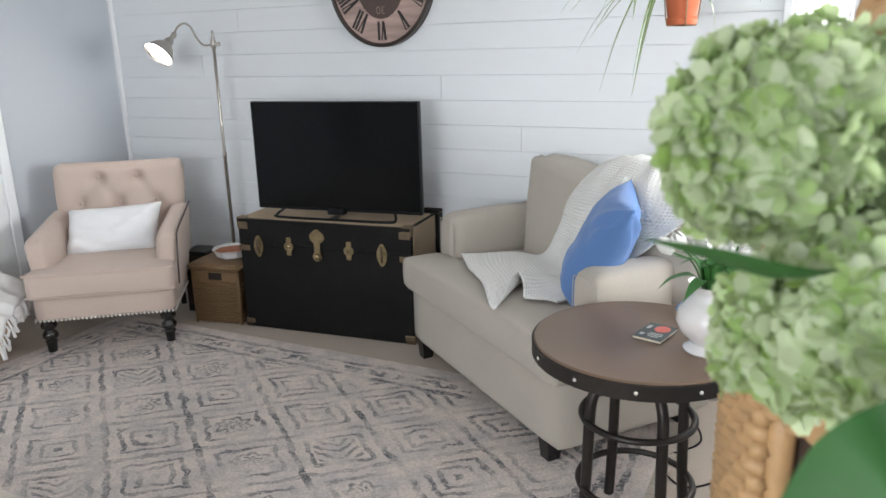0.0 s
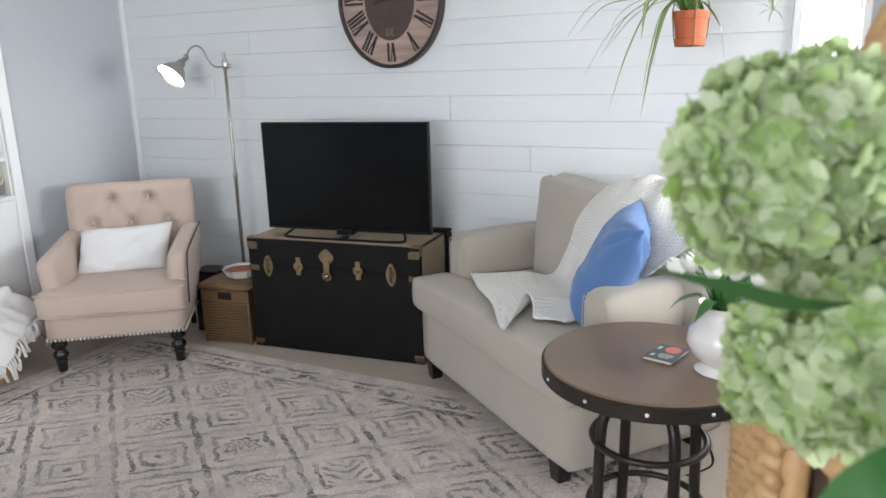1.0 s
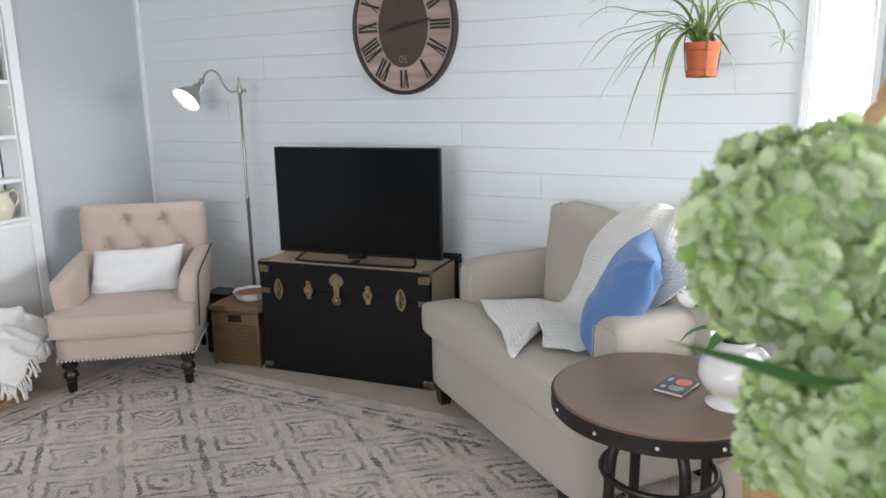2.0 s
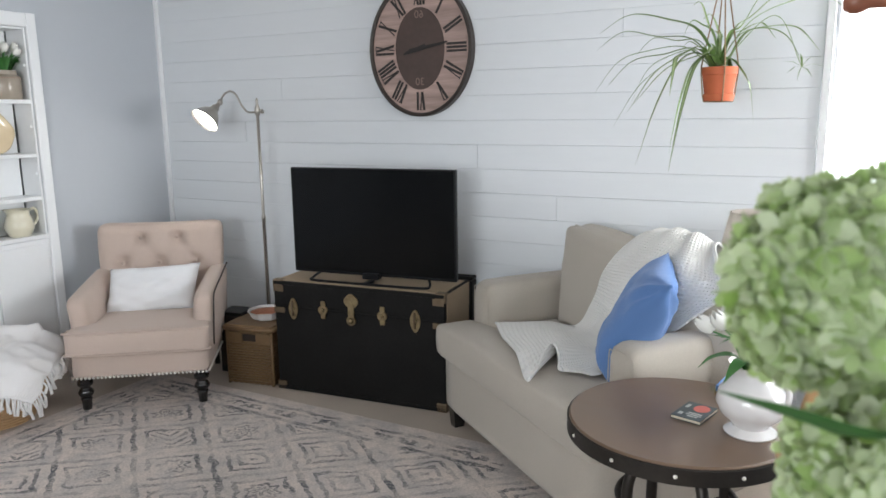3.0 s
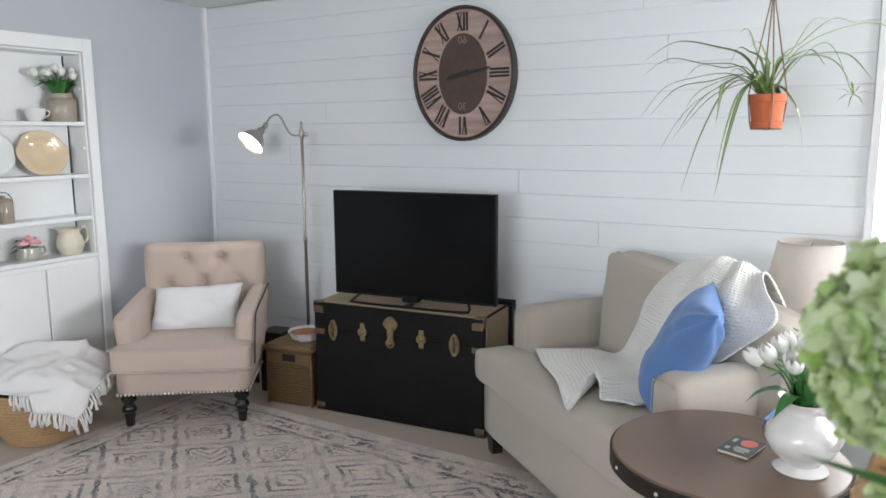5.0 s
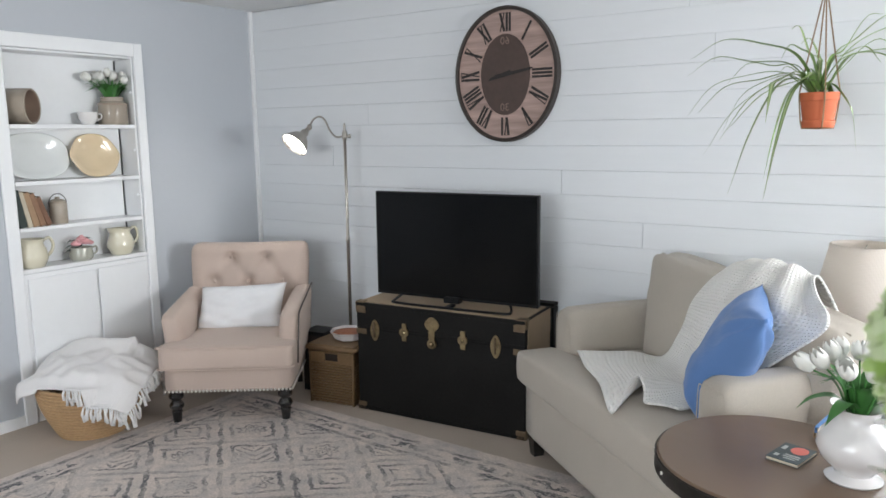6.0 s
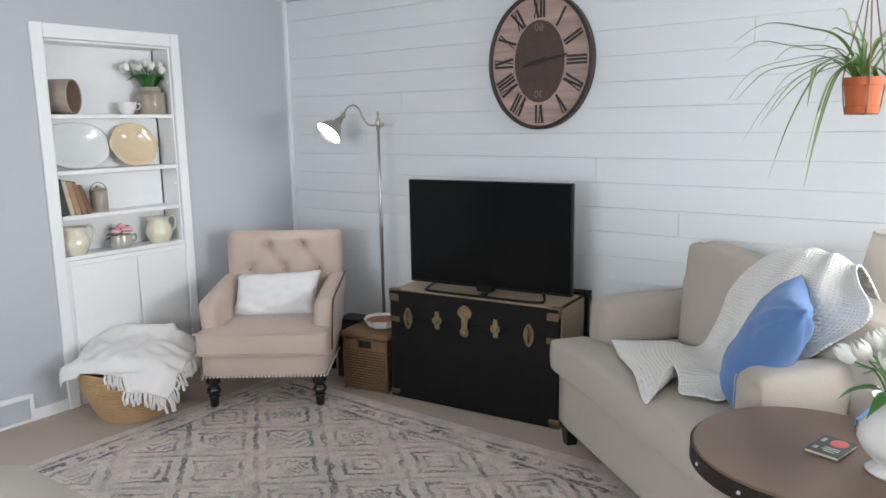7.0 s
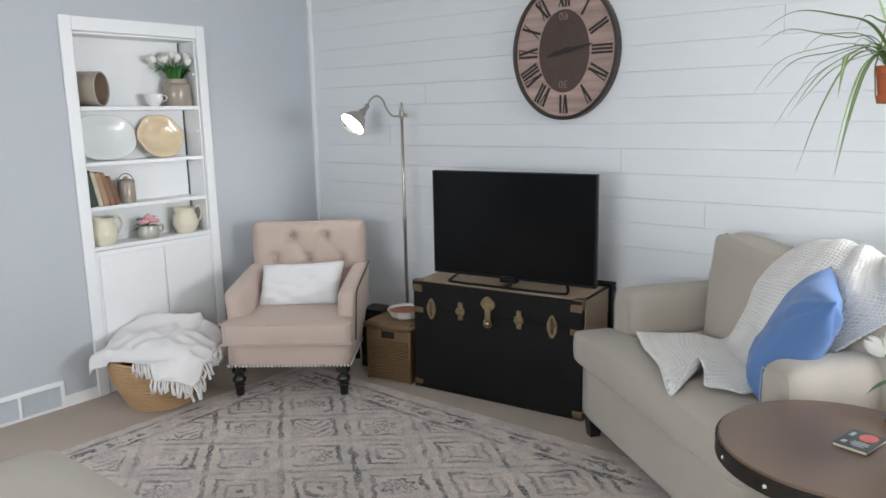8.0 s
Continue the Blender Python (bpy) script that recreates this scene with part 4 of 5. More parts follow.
throw = thing("throw_blanket", S, "white waffle-weave cotton throw draped over the loveseat", "blanket")
cloth = sheet(throw_at, 110, NT, 0)
uv = cloth.loops.layers.uv.new("UVMap")
cloth.verts.ensure_lookup_table()
for f in cloth.faces:
    for lp in f.loops:
        k = lp.vert.index
        lp[uv].uv = ((k // (NT + 1)) / 110 * 1.35, (k % (NT + 1)) / NT * 0.75)
ob = part("cloth", cloth, M_THROW, throw, smooth=True)
so = ob.modifiers.new("thickness", "SOLIDIFY")
so.thickness, so.offset = 0.008, 1

# ---- wicker box, dish and speaker by the trunk ----
def braid_panel(w, h, along, material_, name, parent, m, rows_, cols):
    """A woven panel: bands that pass over and under."""
    bm = bmesh.new()
    for r in range(rows_):
        pts = []
        for c in range(cols * 2 + 1):
            x = -w / 2 + w * c / (cols * 2)
            pts.append((x, -0.0055 * math.cos(math.pi * (c + r)), -h / 2 + h * (r + 0.5) / rows_))
        tube(pts, h / rows_ * 0.5, 5, bm)
    return tagged(part(name, moved(bm, m), material_, parent, smooth=True), kind="stuff")


wbox = thing("wicker_box", pose(1.128, -0.44, 0, 0, 0, 11), "brown woven seagrass storage box with lid and handle hole", "box")
part("liner", box(0, 0, 0.155, 0.262, 0.232, 0.30, 0.004), M_WICKER2, wbox)
H1, H2 = -0.1225, 0.1225
for nm, m, w in (("front_panel", Matrix.Translation((0, H1, 0.12)), 0.27), ("rear_panel", Matrix.Translation((0, H2, 0.12)), 0.27),
                 ("side_panel", Matrix.Translation((-0.137, 0, 0.12)) @ Matrix.Rotation(math.pi / 2, 4, "Z"), 0.24),
                 ("side_panel", Matrix.Translation((0.137, 0, 0.12)) @ Matrix.Rotation(math.pi / 2, 4, "Z"), 0.24)):
    braid_panel(w, 0.23, 1, M_WICKER2, nm, wbox, m, 15, 8)
for s in (-1, 1):
    part("front_panel", box(s * 0.088, -0.1225, 0.268, 0.09, 0.012, 0.062, 0.003), M_WICKER2, wbox)
# near-black plate paints the shade inside the handle opening; the speaker grille shares it
M_HOLE = material("dark_hole_shade_and_grille", (0.02, 0.013, 0.01), 0.9)
part("handle_hole_shade", box(0, -0.1175, 0.268, 0.086, 0.006, 0.04, 0.003), M_HOLE, wbox, "dark plate for the shade inside the handle opening")
for x in (-0.137, 0.137):
    for y in (H1, H2):
        part("corner_post", tube([(x, y, 0.0), (x, y, 0.3)], 0.0085, 8), M_WICKER2, wbox, smooth=True)
lidp = part("lid", box(0, 0, 0.322, 0.298, 0.27, 0.04, 0.008), M_WICKER2, wbox)
for s in (-1, 1):
    part("lid_edge", tube([(-0.148, s * 0.134, 0.322), (0.148, s * 0.134, 0.322)], 0.012, 8), M_WICKER2, lidp, smooth=True)
    part("lid_edge", tube([(s * 0.148, -0.134, 0.322), (s * 0.148, 0.134, 0.322)], 0.012, 8), M_WICKER2, lidp, smooth=True)
M_CERAM = material("glazed_white_ceramic", (0.76, 0.74, 0.73), 0.14, vary=0.02, stain=0.03, coat=0.5)
M_POTP = material("orange_potpourri", (0.33, 0.13, 0.07), 0.8, vary=0.4, scale=50, stain=0.3, stain_scale=30, bump=0.8, bump_scale=60)
dish = thing("dish", wbox.matrix_world @ pose(0.03, 0.03, 0.344), "octagonal white glazed dish with dried orange filling", "dish")
part("bowl", lathe([(0, 0), (0.075, 0), (0.085, 0.008), (0.104, 0.046), (0.112, 0.05), (0.107, 0.044), (0.08, 0.016), (0, 0.012)], 8), M_CERAM, dish)
part("filling", lathe([(0, 0.046), (0.03, 0.047), (0.07, 0.041), (0.094, 0.037), (0.08, 0.02), (0, 0.016)], 14), M_POTP, dish, smooth=True)
spk_ = thing("speaker", pose(0.905, -0.39, 0, 0, 0, 11), "small black box speaker standing on the carpet", "speaker")
part("cabinet", box(0, 0, 0.18, 0.15, 0.15, 0.36, 0.006), M_TV, spk_)
part("grille", box(0, -0.077, 0.19, 0.13, 0.006, 0.3, 0.003), M_HOLE, spk_)

# ---- seagrass basket with a fringed blanket ----
bk = thing("basket", pose(0.335, -1.495, 0), "round pale seagrass basket on the carpet", "basket")
bmb = bmesh.new()
for k in range(17):
    t = k / 16
    r, z = 0.165 + 0.085 * math.sin(t * math.pi / 2), 0.008 + 0.262 * t
    tube([(r * math.cos(2 * math.pi * i / 40), r * math.sin(2 * math.pi * i / 40), z + 0.0012 * math.sin(i * 5 + k)) for i in range(41)], 0.0095, 6, bmb, cap=False)
tagged(part("coil_wall", bmb, M_SEAGRASS, bk, smooth=True), kind="stuff")
part("bottom", lathe([(0, 0.002), (0.165, 0.002), (0.165, 0.012), (0, 0.012)], 32), M_SEAGRASS, bk)
M_KNIT = weave("white_knit_wool", (0.80, 0.78, 0.77), size=260, strength=0.5, vary=0.05, stain=0.03)
bl = thing("fringed_blanket", pose(0.335, -1.495, 0), "white woven blanket with tassel fringe heaped in a basket", "blanket")
# heaped sheet, its front edge hanging over the rim toward the room
FD = Vector((0.80, 0.60, 0))   # toward the hanging front
SDV = Vector((-0.60, 0.80, 0))


def heap(s, t):
    a, b = (s - 0.5) * 0.60, (t - 0.5) * 0.60
    p = FD * (a + 0.02) + SDV * (b + 0.03)
    if b < 0:
        b *= 0.84 + 0.22 * min(max((a + 0.1) / 0.2, 0), 1)
        p = FD * (a + 0.02) + SDV * (b + 0.03)
    r = math.hypot(a, b)
    z = 0.385 - 0.72 * r * r + 0.035 * noise.noise(Vector((a * 7, b * 7, 1))) + 0.018 * noise.noise(Vector((a * 16, b * 16, 4)))
    z += 0.065 * math.exp(-((b - 0.18) / 0.08) ** 2) * (1 if a < 0.15 else 0.4)
    if a > 0.22:
        z -= 0.45 * (a - 0.22)
    if b > 0.24:
        z -= 0.5 * (b - 0.24)
    if b < -0.2:
        z -= 0.9 * (-b - 0.2)
    z = max(z, 0.296 if math.hypot(p.x, p.y) < 0.282 else 0.215)
    reach = math.hypot(p.x, p.y)
    if reach > 0.34:
        z -= 0.6 * (reach - 0.34)
        p *= (0.34 + 0.3 * (reach - 0.34)) / reach
    p.x = max(p.x, -0.30)
    return Vector((p.x, p.y, z))


ob = part("cloth", sheet(heap, 46, 46, 0), M_KNIT, bl, smooth=True)
so = ob.modifiers.new("thickness", "SOLIDIFY")
so.thickness, so.offset = 0.007, -1
rnd = random.Random(5)
for k in range(56):
    t = (k % 32 + 0.5) / 32
    a, out = (heap(1.0, t), FD) if k < 32 else (heap(0.42 + 0.58 * (k - 31.5) / 24, 0.0), -SDV)
    L = rnd.uniform(0.05, 0.085)
    p1 = a + out * 0.012 + Vector((rnd.uniform(-.006, .006), rnd.uniform(-.006, .006), -L * 0.45))
    p2 = a + out * 0.012 + Vector((rnd.uniform(-.014, .014), rnd.uniform(-.014, .014), -L))
    part("tassel", tube([a, p1, p2], [0.0045, 0.0065, 0.008], 6), M_KNIT, bl, smooth=True)

# ---- things in the niche ----
M_STONE = material("taupe_stoneware", (0.34, 0.29, 0.235), 0.22, vary=0.08, stain=0.1, stain_scale=12)
M_STONE_IN = material("brown_stoneware_inside", (0.30, 0.215, 0.165), 0.5, vary=0.1)
M_CREAM = material("cream_glaze", (0.68, 0.64, 0.50), 0.16, vary=0.02, stain=0.04, stain_scale=8, coat=0.4)
M_YELLOW = material("honey_yellow_glaze", (0.70, 0.56, 0.37), 0.10, vary=0.03, stain=0.06, stain_scale=8, coat=0.6)
M_PLATE = material("white_ironstone", (0.74, 0.76, 0.75), 0.16, vary=0.01, stain=0.02, coat=0.4)
M_GREEN = material("tulip_leaf_green", (0.045, 0.16, 0.035), 0.45, vary=0.2, scale=20, stain=0.2, stain_scale=10, per_object=0.25)
M_TULIP = material("white_tulip_petal", (0.80, 0.80, 0.76), 0.5, vary=0.03, scale=40, stretch=(1, 1, 0.3))
M_PINK = material("pink_peony_petal", (0.78, 0.40, 0.42), 0.6, vary=0.12, scale=40)


def put(name, y, z, x, label, category, rz=0):
    return thing(name, pose(x, y, z, 0, 0, rz), label, category)


def jug(parent, r, h, material_, spout=True, handle_at=1):
    prof = [(0, 0), (r * 0.72, 0), (r * 0.76, h * 0.03), (r * 0.98, h * 0.28), (r, h * 0.42), (r * 0.88, h * 0.66), (r * 0.74, h * 0.82), (r * 0.80, h * 0.95), (r * 0.86, h),
            (r * 0.80, h), (r * 0.69, h * 0.82), (r * 0.84, h * 0.62), (r * 0.9, h * 0.35), (0, h * 0.06)]
    bm = lathe(prof, 30)
    if spout:
        for v in bm.verts:
            if v.co.z > h * 0.8:
                f = (v.co.z / h - 0.8) / 0.2
                w = max(0, -v.co.y * handle_at / r)
                v.co.y -= handle_at * 0.45 * r * f * w ** 3
                v.co.z += 0.10 * h * f * w ** 3
    part("body", bm, material_, parent, smooth=True, sharp=60)
    hs = handle_at
    part("handle", tube(curve_pts([(0, hs * r * 0.72, h * 0.90), (0, hs * r * 1.25, h * 0.98), (0, hs * r * 1.5, h * 0.72), (0, hs * r * 1.3, h * 0.45), (0, hs * r * 0.93, h * 0.32)], 6), r * 0.11, 8), material_, parent, smooth=True)


crock = thing("crock", pose(-0.075, -1.515, 1.572 + 0.093), "taupe stoneware crock lying on its side on a shelf", "crock")
cm = Matrix.Rotation(radians(128), 4, "Z") @ Matrix.Rotation(radians(90), 4, "X") @ Matrix.Translation((0, 0, -0.07))
part("wall", moved(lathe([(0, -0.03), (0.089, -0.03), (0.092, -0.025), (0.092, 0.135), (0.087, 0.139), (0.083, 0.135), (0.083, 0.012)], 36), cm), M_STONE, crock, smooth=True, sharp=40)
part("inside", moved(lathe([(0.0828, 0.134), (0.0828, 0.012), (0, 0.0118)], 36), cm), M_STONE_IN, crock, "brown unglazed inside", smooth=True, sharp=40)

cup = put("teacup", -1.155, 1.572, -0.06, "small white porcelain cup with handle on a shelf", "cup")
part("body", lathe([(0, 0), (0.03, 0), (0.033, 0.006), (0.05, 0.034), (0.052, 0.068), (0.049, 0.068), (0.046, 0.034), (0, 0.01)], 28), M_CERAM, cup, smooth=True, sharp=60)
part("handle", tube(curve_pts([(0, 0.05, 0.06), (0, 0.078, 0.058), (0, 0.075, 0.034), (0, 0.045, 0.024)], 6), 0.0045, 6), M_CERAM, cup, smooth=True)


def petal_cup(r, h, n=6, bm=None, m=Matrix()):
    """A closed tulip: overlapping petals."""
    out = bm or bmesh.new()
    foot = out.verts.new(m @ Vector((0, 0, -0.02 * h)))
    for k in range(n):
        a0 = 2 * math.pi * k / n
        lift = 0.0 if k % 2 else 0.0012
        grid = []
        for i in range(6):
            t = i / 5
            rr = (r + lift) * math.sin(math.pi * (0.12 + 0.74 * t)) ** 0.7
            w = 0.68 * math.sin(math.pi * (0.18 + 0.80 * t)) ** 0.8
            grid.append([out.verts.new(m @ Vector((rr * math.cos(a0 + w * s), rr * math.sin(a0 + w * s), h * t + 0.02 * h * (1 - s * s)))) for s in (-1, -0.5, 0, 0.5, 1)])
        for i in range(4):
            out.faces.new((foot, grid[0][i + 1], grid[0][i]))
        for a, b in zip(grid, grid[1:]):
            for i in range(4):
                out.faces.new((a[i], a[i + 1], b[i + 1], b[i]))
    return out


def blade(pts, width, bm=None, curl=0.25, up=Vector((0, 0, 1))):
    """A long leaf along points, widest at a third, folded a little."""
    out = bm or bmesh.new()
    pts = [Vector(p) for p in pts]
    rowsv = []
    for i, p in enumerate(pts):
        t = i / (len(pts) - 1)
        way = (pts[min(i + 1, len(pts) - 1)] - pts[max(i - 1, 0)]).normalized()
        side = way.cross(up)
        side = side.normalized() if side.length > 1e-4 else Vector((1, 0, 0))
        nrm = side.cross(way)
        w = width * (0.35 + 2.2 * t * (1 - t) + 0.3 * (1 - t)) * (1 - t ** 5) + 0.0003
        rowsv.append([out.verts.new(p - side * w + nrm * w * curl), out.verts.new(p), out.verts.new(p + side * w + nrm * w * curl)])
    for a, b in zip(rowsv, rowsv[1:]):
        for k in range(2):
            out.faces.new((a[k], a[k + 1], b[k + 1], b[k]))
    return out


def tulips(parent, n, z0, height, spread, head, seed, flat=1.0):
    rnd = random.Random(seed)
    for k in range(n):
        a, rr = 2.4 * k, spread * math.sqrt((k + 0.5) / n)
        tip = Vector((rr * math.cos(a) * flat, rr * math.sin(a), z0 + height * rnd.uniform(0.78, 1.08) * (1 - 0.25 * (rr / spread) ** 2)))
        stem = curve_pts([(tip.x * 0.12, tip.y * 0.12, z0 - 0.04), (tip.x * 0.5, tip.y * 0.5, z0 + height * 0.45), tip], 5)
        st = part("stem", tube(stem, head * 0.12, 6), M_GREEN, parent, smooth=True)
        d = (Vector(stem[-1]) - Vector(stem[-3])).normalized()
        q = (d + Vector((0, 0, 0.5))).normalized().to_track_quat("Z", "Y").to_matrix().to_4x4()
        part("tulip_head", petal_cup(head, head * 2.5 * rnd.uniform(0.9, 1.1), m=Matrix.Translation(tip) @ q), M_TULIP, st, "white tulip bloom", smooth=True)
    for k in range(int(n * 2.4)):
        a = rnd.uniform(0, 6.28)
        rr = spread * rnd.uniform(0.6, 1.15)
        e = Vector((rr * math.cos(a) * flat, rr * math.sin(a), z0 + height * rnd.uniform(0.25, 0.75)))
        part("leaf", blade(curve_pts([(e.x * 0.1, e.y * 0.1, z0 - 0.03), (e.x * 0.5, e.y * 0.5, z0 + height * 0.5), e], 5), head * 0.55), M_GREEN, parent, smooth=True)


tj = put("tulip_jug", -0.995, 1.572, -0.075, "taupe stoneware jug of white tulips on a shelf", "vase", 10)
part("body", lathe([(0, 0), (0.076, 0), (0.079, 0.004), (0.079, 0.115), (0.075, 0.123), (0.062, 0.132), (0.061, 0.155), (0.057, 0.155), (0.057, 0.12), (0, 0.02)], 32), M_STONE, tj, smooth=True, sharp=40)
part("band", lathe([(0.0792, 0.112), (0.0802, 0.115), (0.0792, 0.118)], 32), M_STONE_IN, tj)
tulips(tj, 23, 0.15, 0.115, 0.165, 0.020, 3, 0.42)

wp = thing("platter", pose(-0.125, -1.435, 1.279 + 0.127, 0, -14, 0), "large white oval ironstone platter leaning in a niche", "plate")
def oval_plate(rx, ry, material_, parent, ears=False):
    bm = bmesh.new()
    prev = None
    for k, (f, d) in enumerate(((0.0, 0.012), (0.62, 0.012), (0.68, 0.006), (0.96, -0.008), (1.0, -0.008), (0.97, -0.003), (0.68, 0.012), (0.6, 0.018), (0.0, 0.018))):
        if f == 0:
            row = [bm.verts.new((-d, 0, 0))]
        else:
            row = []
            for i in range(48):
                a = 2 * math.pi * i / 48
                c, s = math.cos(a), math.sin(a)
                pw = 2 / 2.4
                ex = math.copysign(abs(c) ** pw, c)
                ez = math.copysign(abs(s) ** pw, s)
                g = 1 + (0.14 * math.exp(-(s / 0.28) ** 2) if ears else 0)
                row.append(bm.verts.new((-d, rx * f * ex * g, ry * f * ez)))
        if prev:
            for i in range(48):
                j = (i + 1) % 48
                if len(prev) == 1:
                    bm.faces.new((prev[0], row[i], row[j]))
                elif len(row) == 1:
                    bm.faces.new((prev[i], prev[j], row[0]))
                else:
                    bm.faces.new((prev[i], prev[j], row[j], row[i]))
        prev = row
    part("rim_and_well", bm, material_, parent, smooth=True)
oval_plate(0.185, 0.128, M_PLATE, wp)
yp = thing("serving_dish", pose(-0.10, -1.112, 1.279 + 0.121, 0, -14, 0), "honey yellow glazed oval dish leaning in a niche", "plate")
oval_plate(0.132, 0.125, M_YELLOW, yp, True)

rnd = random.Random(11)
BOOKS = (((0.035, 0.05, 0.045), 0.036, 0.195, "dark green clothbound"), ((0.50, 0.44, 0.34), 0.022, 0.19, "cream clothbound"), ((0.34, 0.22, 0.13), 0.03, 0.185, "tan clothbound"),
         ((0.24, 0.135, 0.08), 0.028, 0.18, "brown leather"), ((0.17, 0.085, 0.05), 0.026, 0.16, "dark brown leather"))
M_PAGES = material("aged_book_pages", (0.62, 0.55, 0.43), 0.9, vary=0.1, scale=120)
by = -1.60
for k, (col, t, h, what) in enumerate(BOOKS):
    bk_ = thing("book", pose(-0.07, by, 1.04, 9 + 2.6 * k, 0, 0), f"old {what} book leaning on a shelf", "book", "books in the niche")
    mb = material("book_cloth", col, 0.7, vary=0.15, stain=0.12, stain_scale=14)
    part("cover", joined(box(0, t / 2 - 0.0015 - t / 2 + 0.0015, h / 2, 0.125, 0.003, h, 0.001, 1), box(0, t - 0.0015, h / 2, 0.125, 0.003, h, 0.001, 1), box(0.062, t / 2, h / 2, 0.004, t, h, 0.001, 1)), mb, bk_)
    part("pages", box(-0.003, t / 2, h / 2, 0.116, t - 0.004, h - 0.008), M_PAGES, bk_)
    by += t + 0.006
can = put("canister", -1.365, 1.04, -0.07, "taupe stoneware canister with wire bail lid", "canister")
part("body", lathe([(0, 0), (0.044, 0), (0.046, 0.004), (0.046, 0.105), (0.042, 0.112), (0, 0.112)], 28), M_STONE, can, smooth=True, sharp=40)
part("lid", lathe([(0, 0.112), (0.04, 0.112), (0.042, 0.122), (0.03, 0.13), (0.012, 0.135), (0.012, 0.145), (0, 0.147)], 28), M_STONE, can, smooth=True, sharp=40)
part("bail", tube(curve_pts([(0, -0.047, 0.095), (0, -0.047, 0.125), (0, -0.02, 0.158), (0, 0.02, 0.158), (0, 0.047, 0.125), (0, 0.047, 0.095)], 6), 0.0022, 6), M_IRON, can, smooth=True)

p1 = put("pitcher", -1.535, 0.825, -0.05, "cream glazed pitcher on the lowest shelf", "pitcher", 0)
jug(p1, 0.076, 0.150, M_CREAM, True, 1)
p2 = put("pitcher", -1.02, 0.825, -0.06, "cream glazed pitcher with open handle on the lowest shelf", "pitcher", 0)
jug(p2, 0.075, 0.150, M_CREAM, True, 1)
fp_ = put("flower_mug", -1.265, 0.825, -0.055, "grey-green stoneware mug with pink silk flowers", "vase")
M_MUG = material("grey_green_glaze", (0.42, 0.42, 0.36), 0.25, vary=0.04, stain=0.08, coat=0.3)
part("body", lathe([(0, 0), (0.05, 0), (0.06, 0.012), (0.064, 0.03), (0.058, 0.055), (0.057, 0.072), (0.053, 0.072), (0.053, 0.05), (0, 0.02)], 30), M_MUG, fp_, smooth=True, sharp=50)
part("handle", tube(curve_pts([(0, 0.058, 0.06), (0, 0.088, 0.064), (0, 0.09, 0.035), (0, 0.06, 0.022)], 6), 0.006, 8), M_MUG, fp_, smooth=True)
for k, (y, z, r) in enumerate(((-0.03, 0.10, 0.028), (0.022, 0.105, 0.03), (0.0, 0.125, 0.024), (0.05, 0.095, 0.02))):
    bm = bmesh.new()
    for q in range(4):
        petal_cup(r * (0.35 + 0.22 * q), r * (1.3 - 0.15 * q), 6, bm, Matrix.Translation((0.01, y, z - r * 0.6)) @ Matrix.Rotation(q * 0.7, 4, "Z"))
    part("bloom", bm, M_PINK, fp_, "pink silk peony", smooth=True)
M_DARKLEAF = material("dark_grey_green_leaf", (0.06, 0.085, 0.08), 0.5, vary=0.15)
for y, z in ((-0.10, 0.085), (-0.085, 0.115), (-0.11, 0.06), (0.07, 0.12)):
    part("leaf", blade([(0.0, 0, 0.075), (0.005, y * 0.6, z), (0.01, y, z - 0.01)], 0.017), M_DARKLEAF, fp_, smooth=True)

# ---- hanging spider plant ----
plant = thing("hanging_plant", pose(3.511, -0.426, 0), "spider plant in a terracotta pot hung by cords", "plant")
part("pot", lathe([(0, 1.505), (0.052, 1.505), (0.0555, 1.511), (0.058, 1.53), (0.053, 1.532), (0.0625, 1.602), (0.066, 1.604), (0.067, 1.632), (0.061, 1.632), (0.06, 1.61), (0, 1.61)], 40), M_TERRA, plant, smooth=True, sharp=35)
M_SOIL = material("dark_soil", (0.05, 0.035, 0.025), 0.95, vary=0.3, bump=0.8, bump_scale=90)
part("soil", lathe([(0, 1.622), (0.06, 1.618)], 24), M_SOIL, plant)
M_CORD = material("tan_jute_cord", (0.27, 0.18, 0.105), 0.9, vary=0.2, scale=200)
for k in range(4):
    a = 0.4 + math.pi / 2 * k
    c, s = math.cos(a), math.sin(a)
    part("cord", tube([(0.003 * c, 0.003 * s, 2.0), (0.0692 * c, 0.0692 * s, 1.632), (0.0682 * c, 0.0682 * s, 1.605), (0.0605 * c, 0.0605 * s, 1.53), (0.055 * c, 0.055 * s, 1.503), (0.002 * c, 0.002 * s, 1.502)], 0.0028, 6), M_CORD, plant, smooth=True)
part("cord", tube([(0, 0, 1.97), (0, 0, 1.99), (0, 0, 2.0), (0, 0, 2.02), (0, 0, 2.03), (0, 0, CZ - 0.025)], [0.004, 0.009, 0.010, 0.009, 0.004, 0.0035], 8), M_CORD, plant, smooth=True)
part("hook", tube(curve_pts([(0, 0, CZ), (0, 0, CZ - 0.01), (0.008, 0, CZ - 0.02), (0, 0, CZ - 0.028), (-0.007, 0, CZ - 0.02)], 5), 0.0022, 6), M_NICKEL, plant)
M_SPIDER = material("spider_plant_blade", (0.16, 0.26, 0.075), 0.4, vary=0.2, scale=15, stain=0.2, stain_scale=6, per_object=0.3)
M_SPIDERPALE = material("pale_spider_stripe", (0.42, 0.50, 0.27), 0.45, vary=0.1)
AC = Vector((0.86, 0.50, 0))   # across
DP = Vector((-0.50, 0.86, 0))  # away
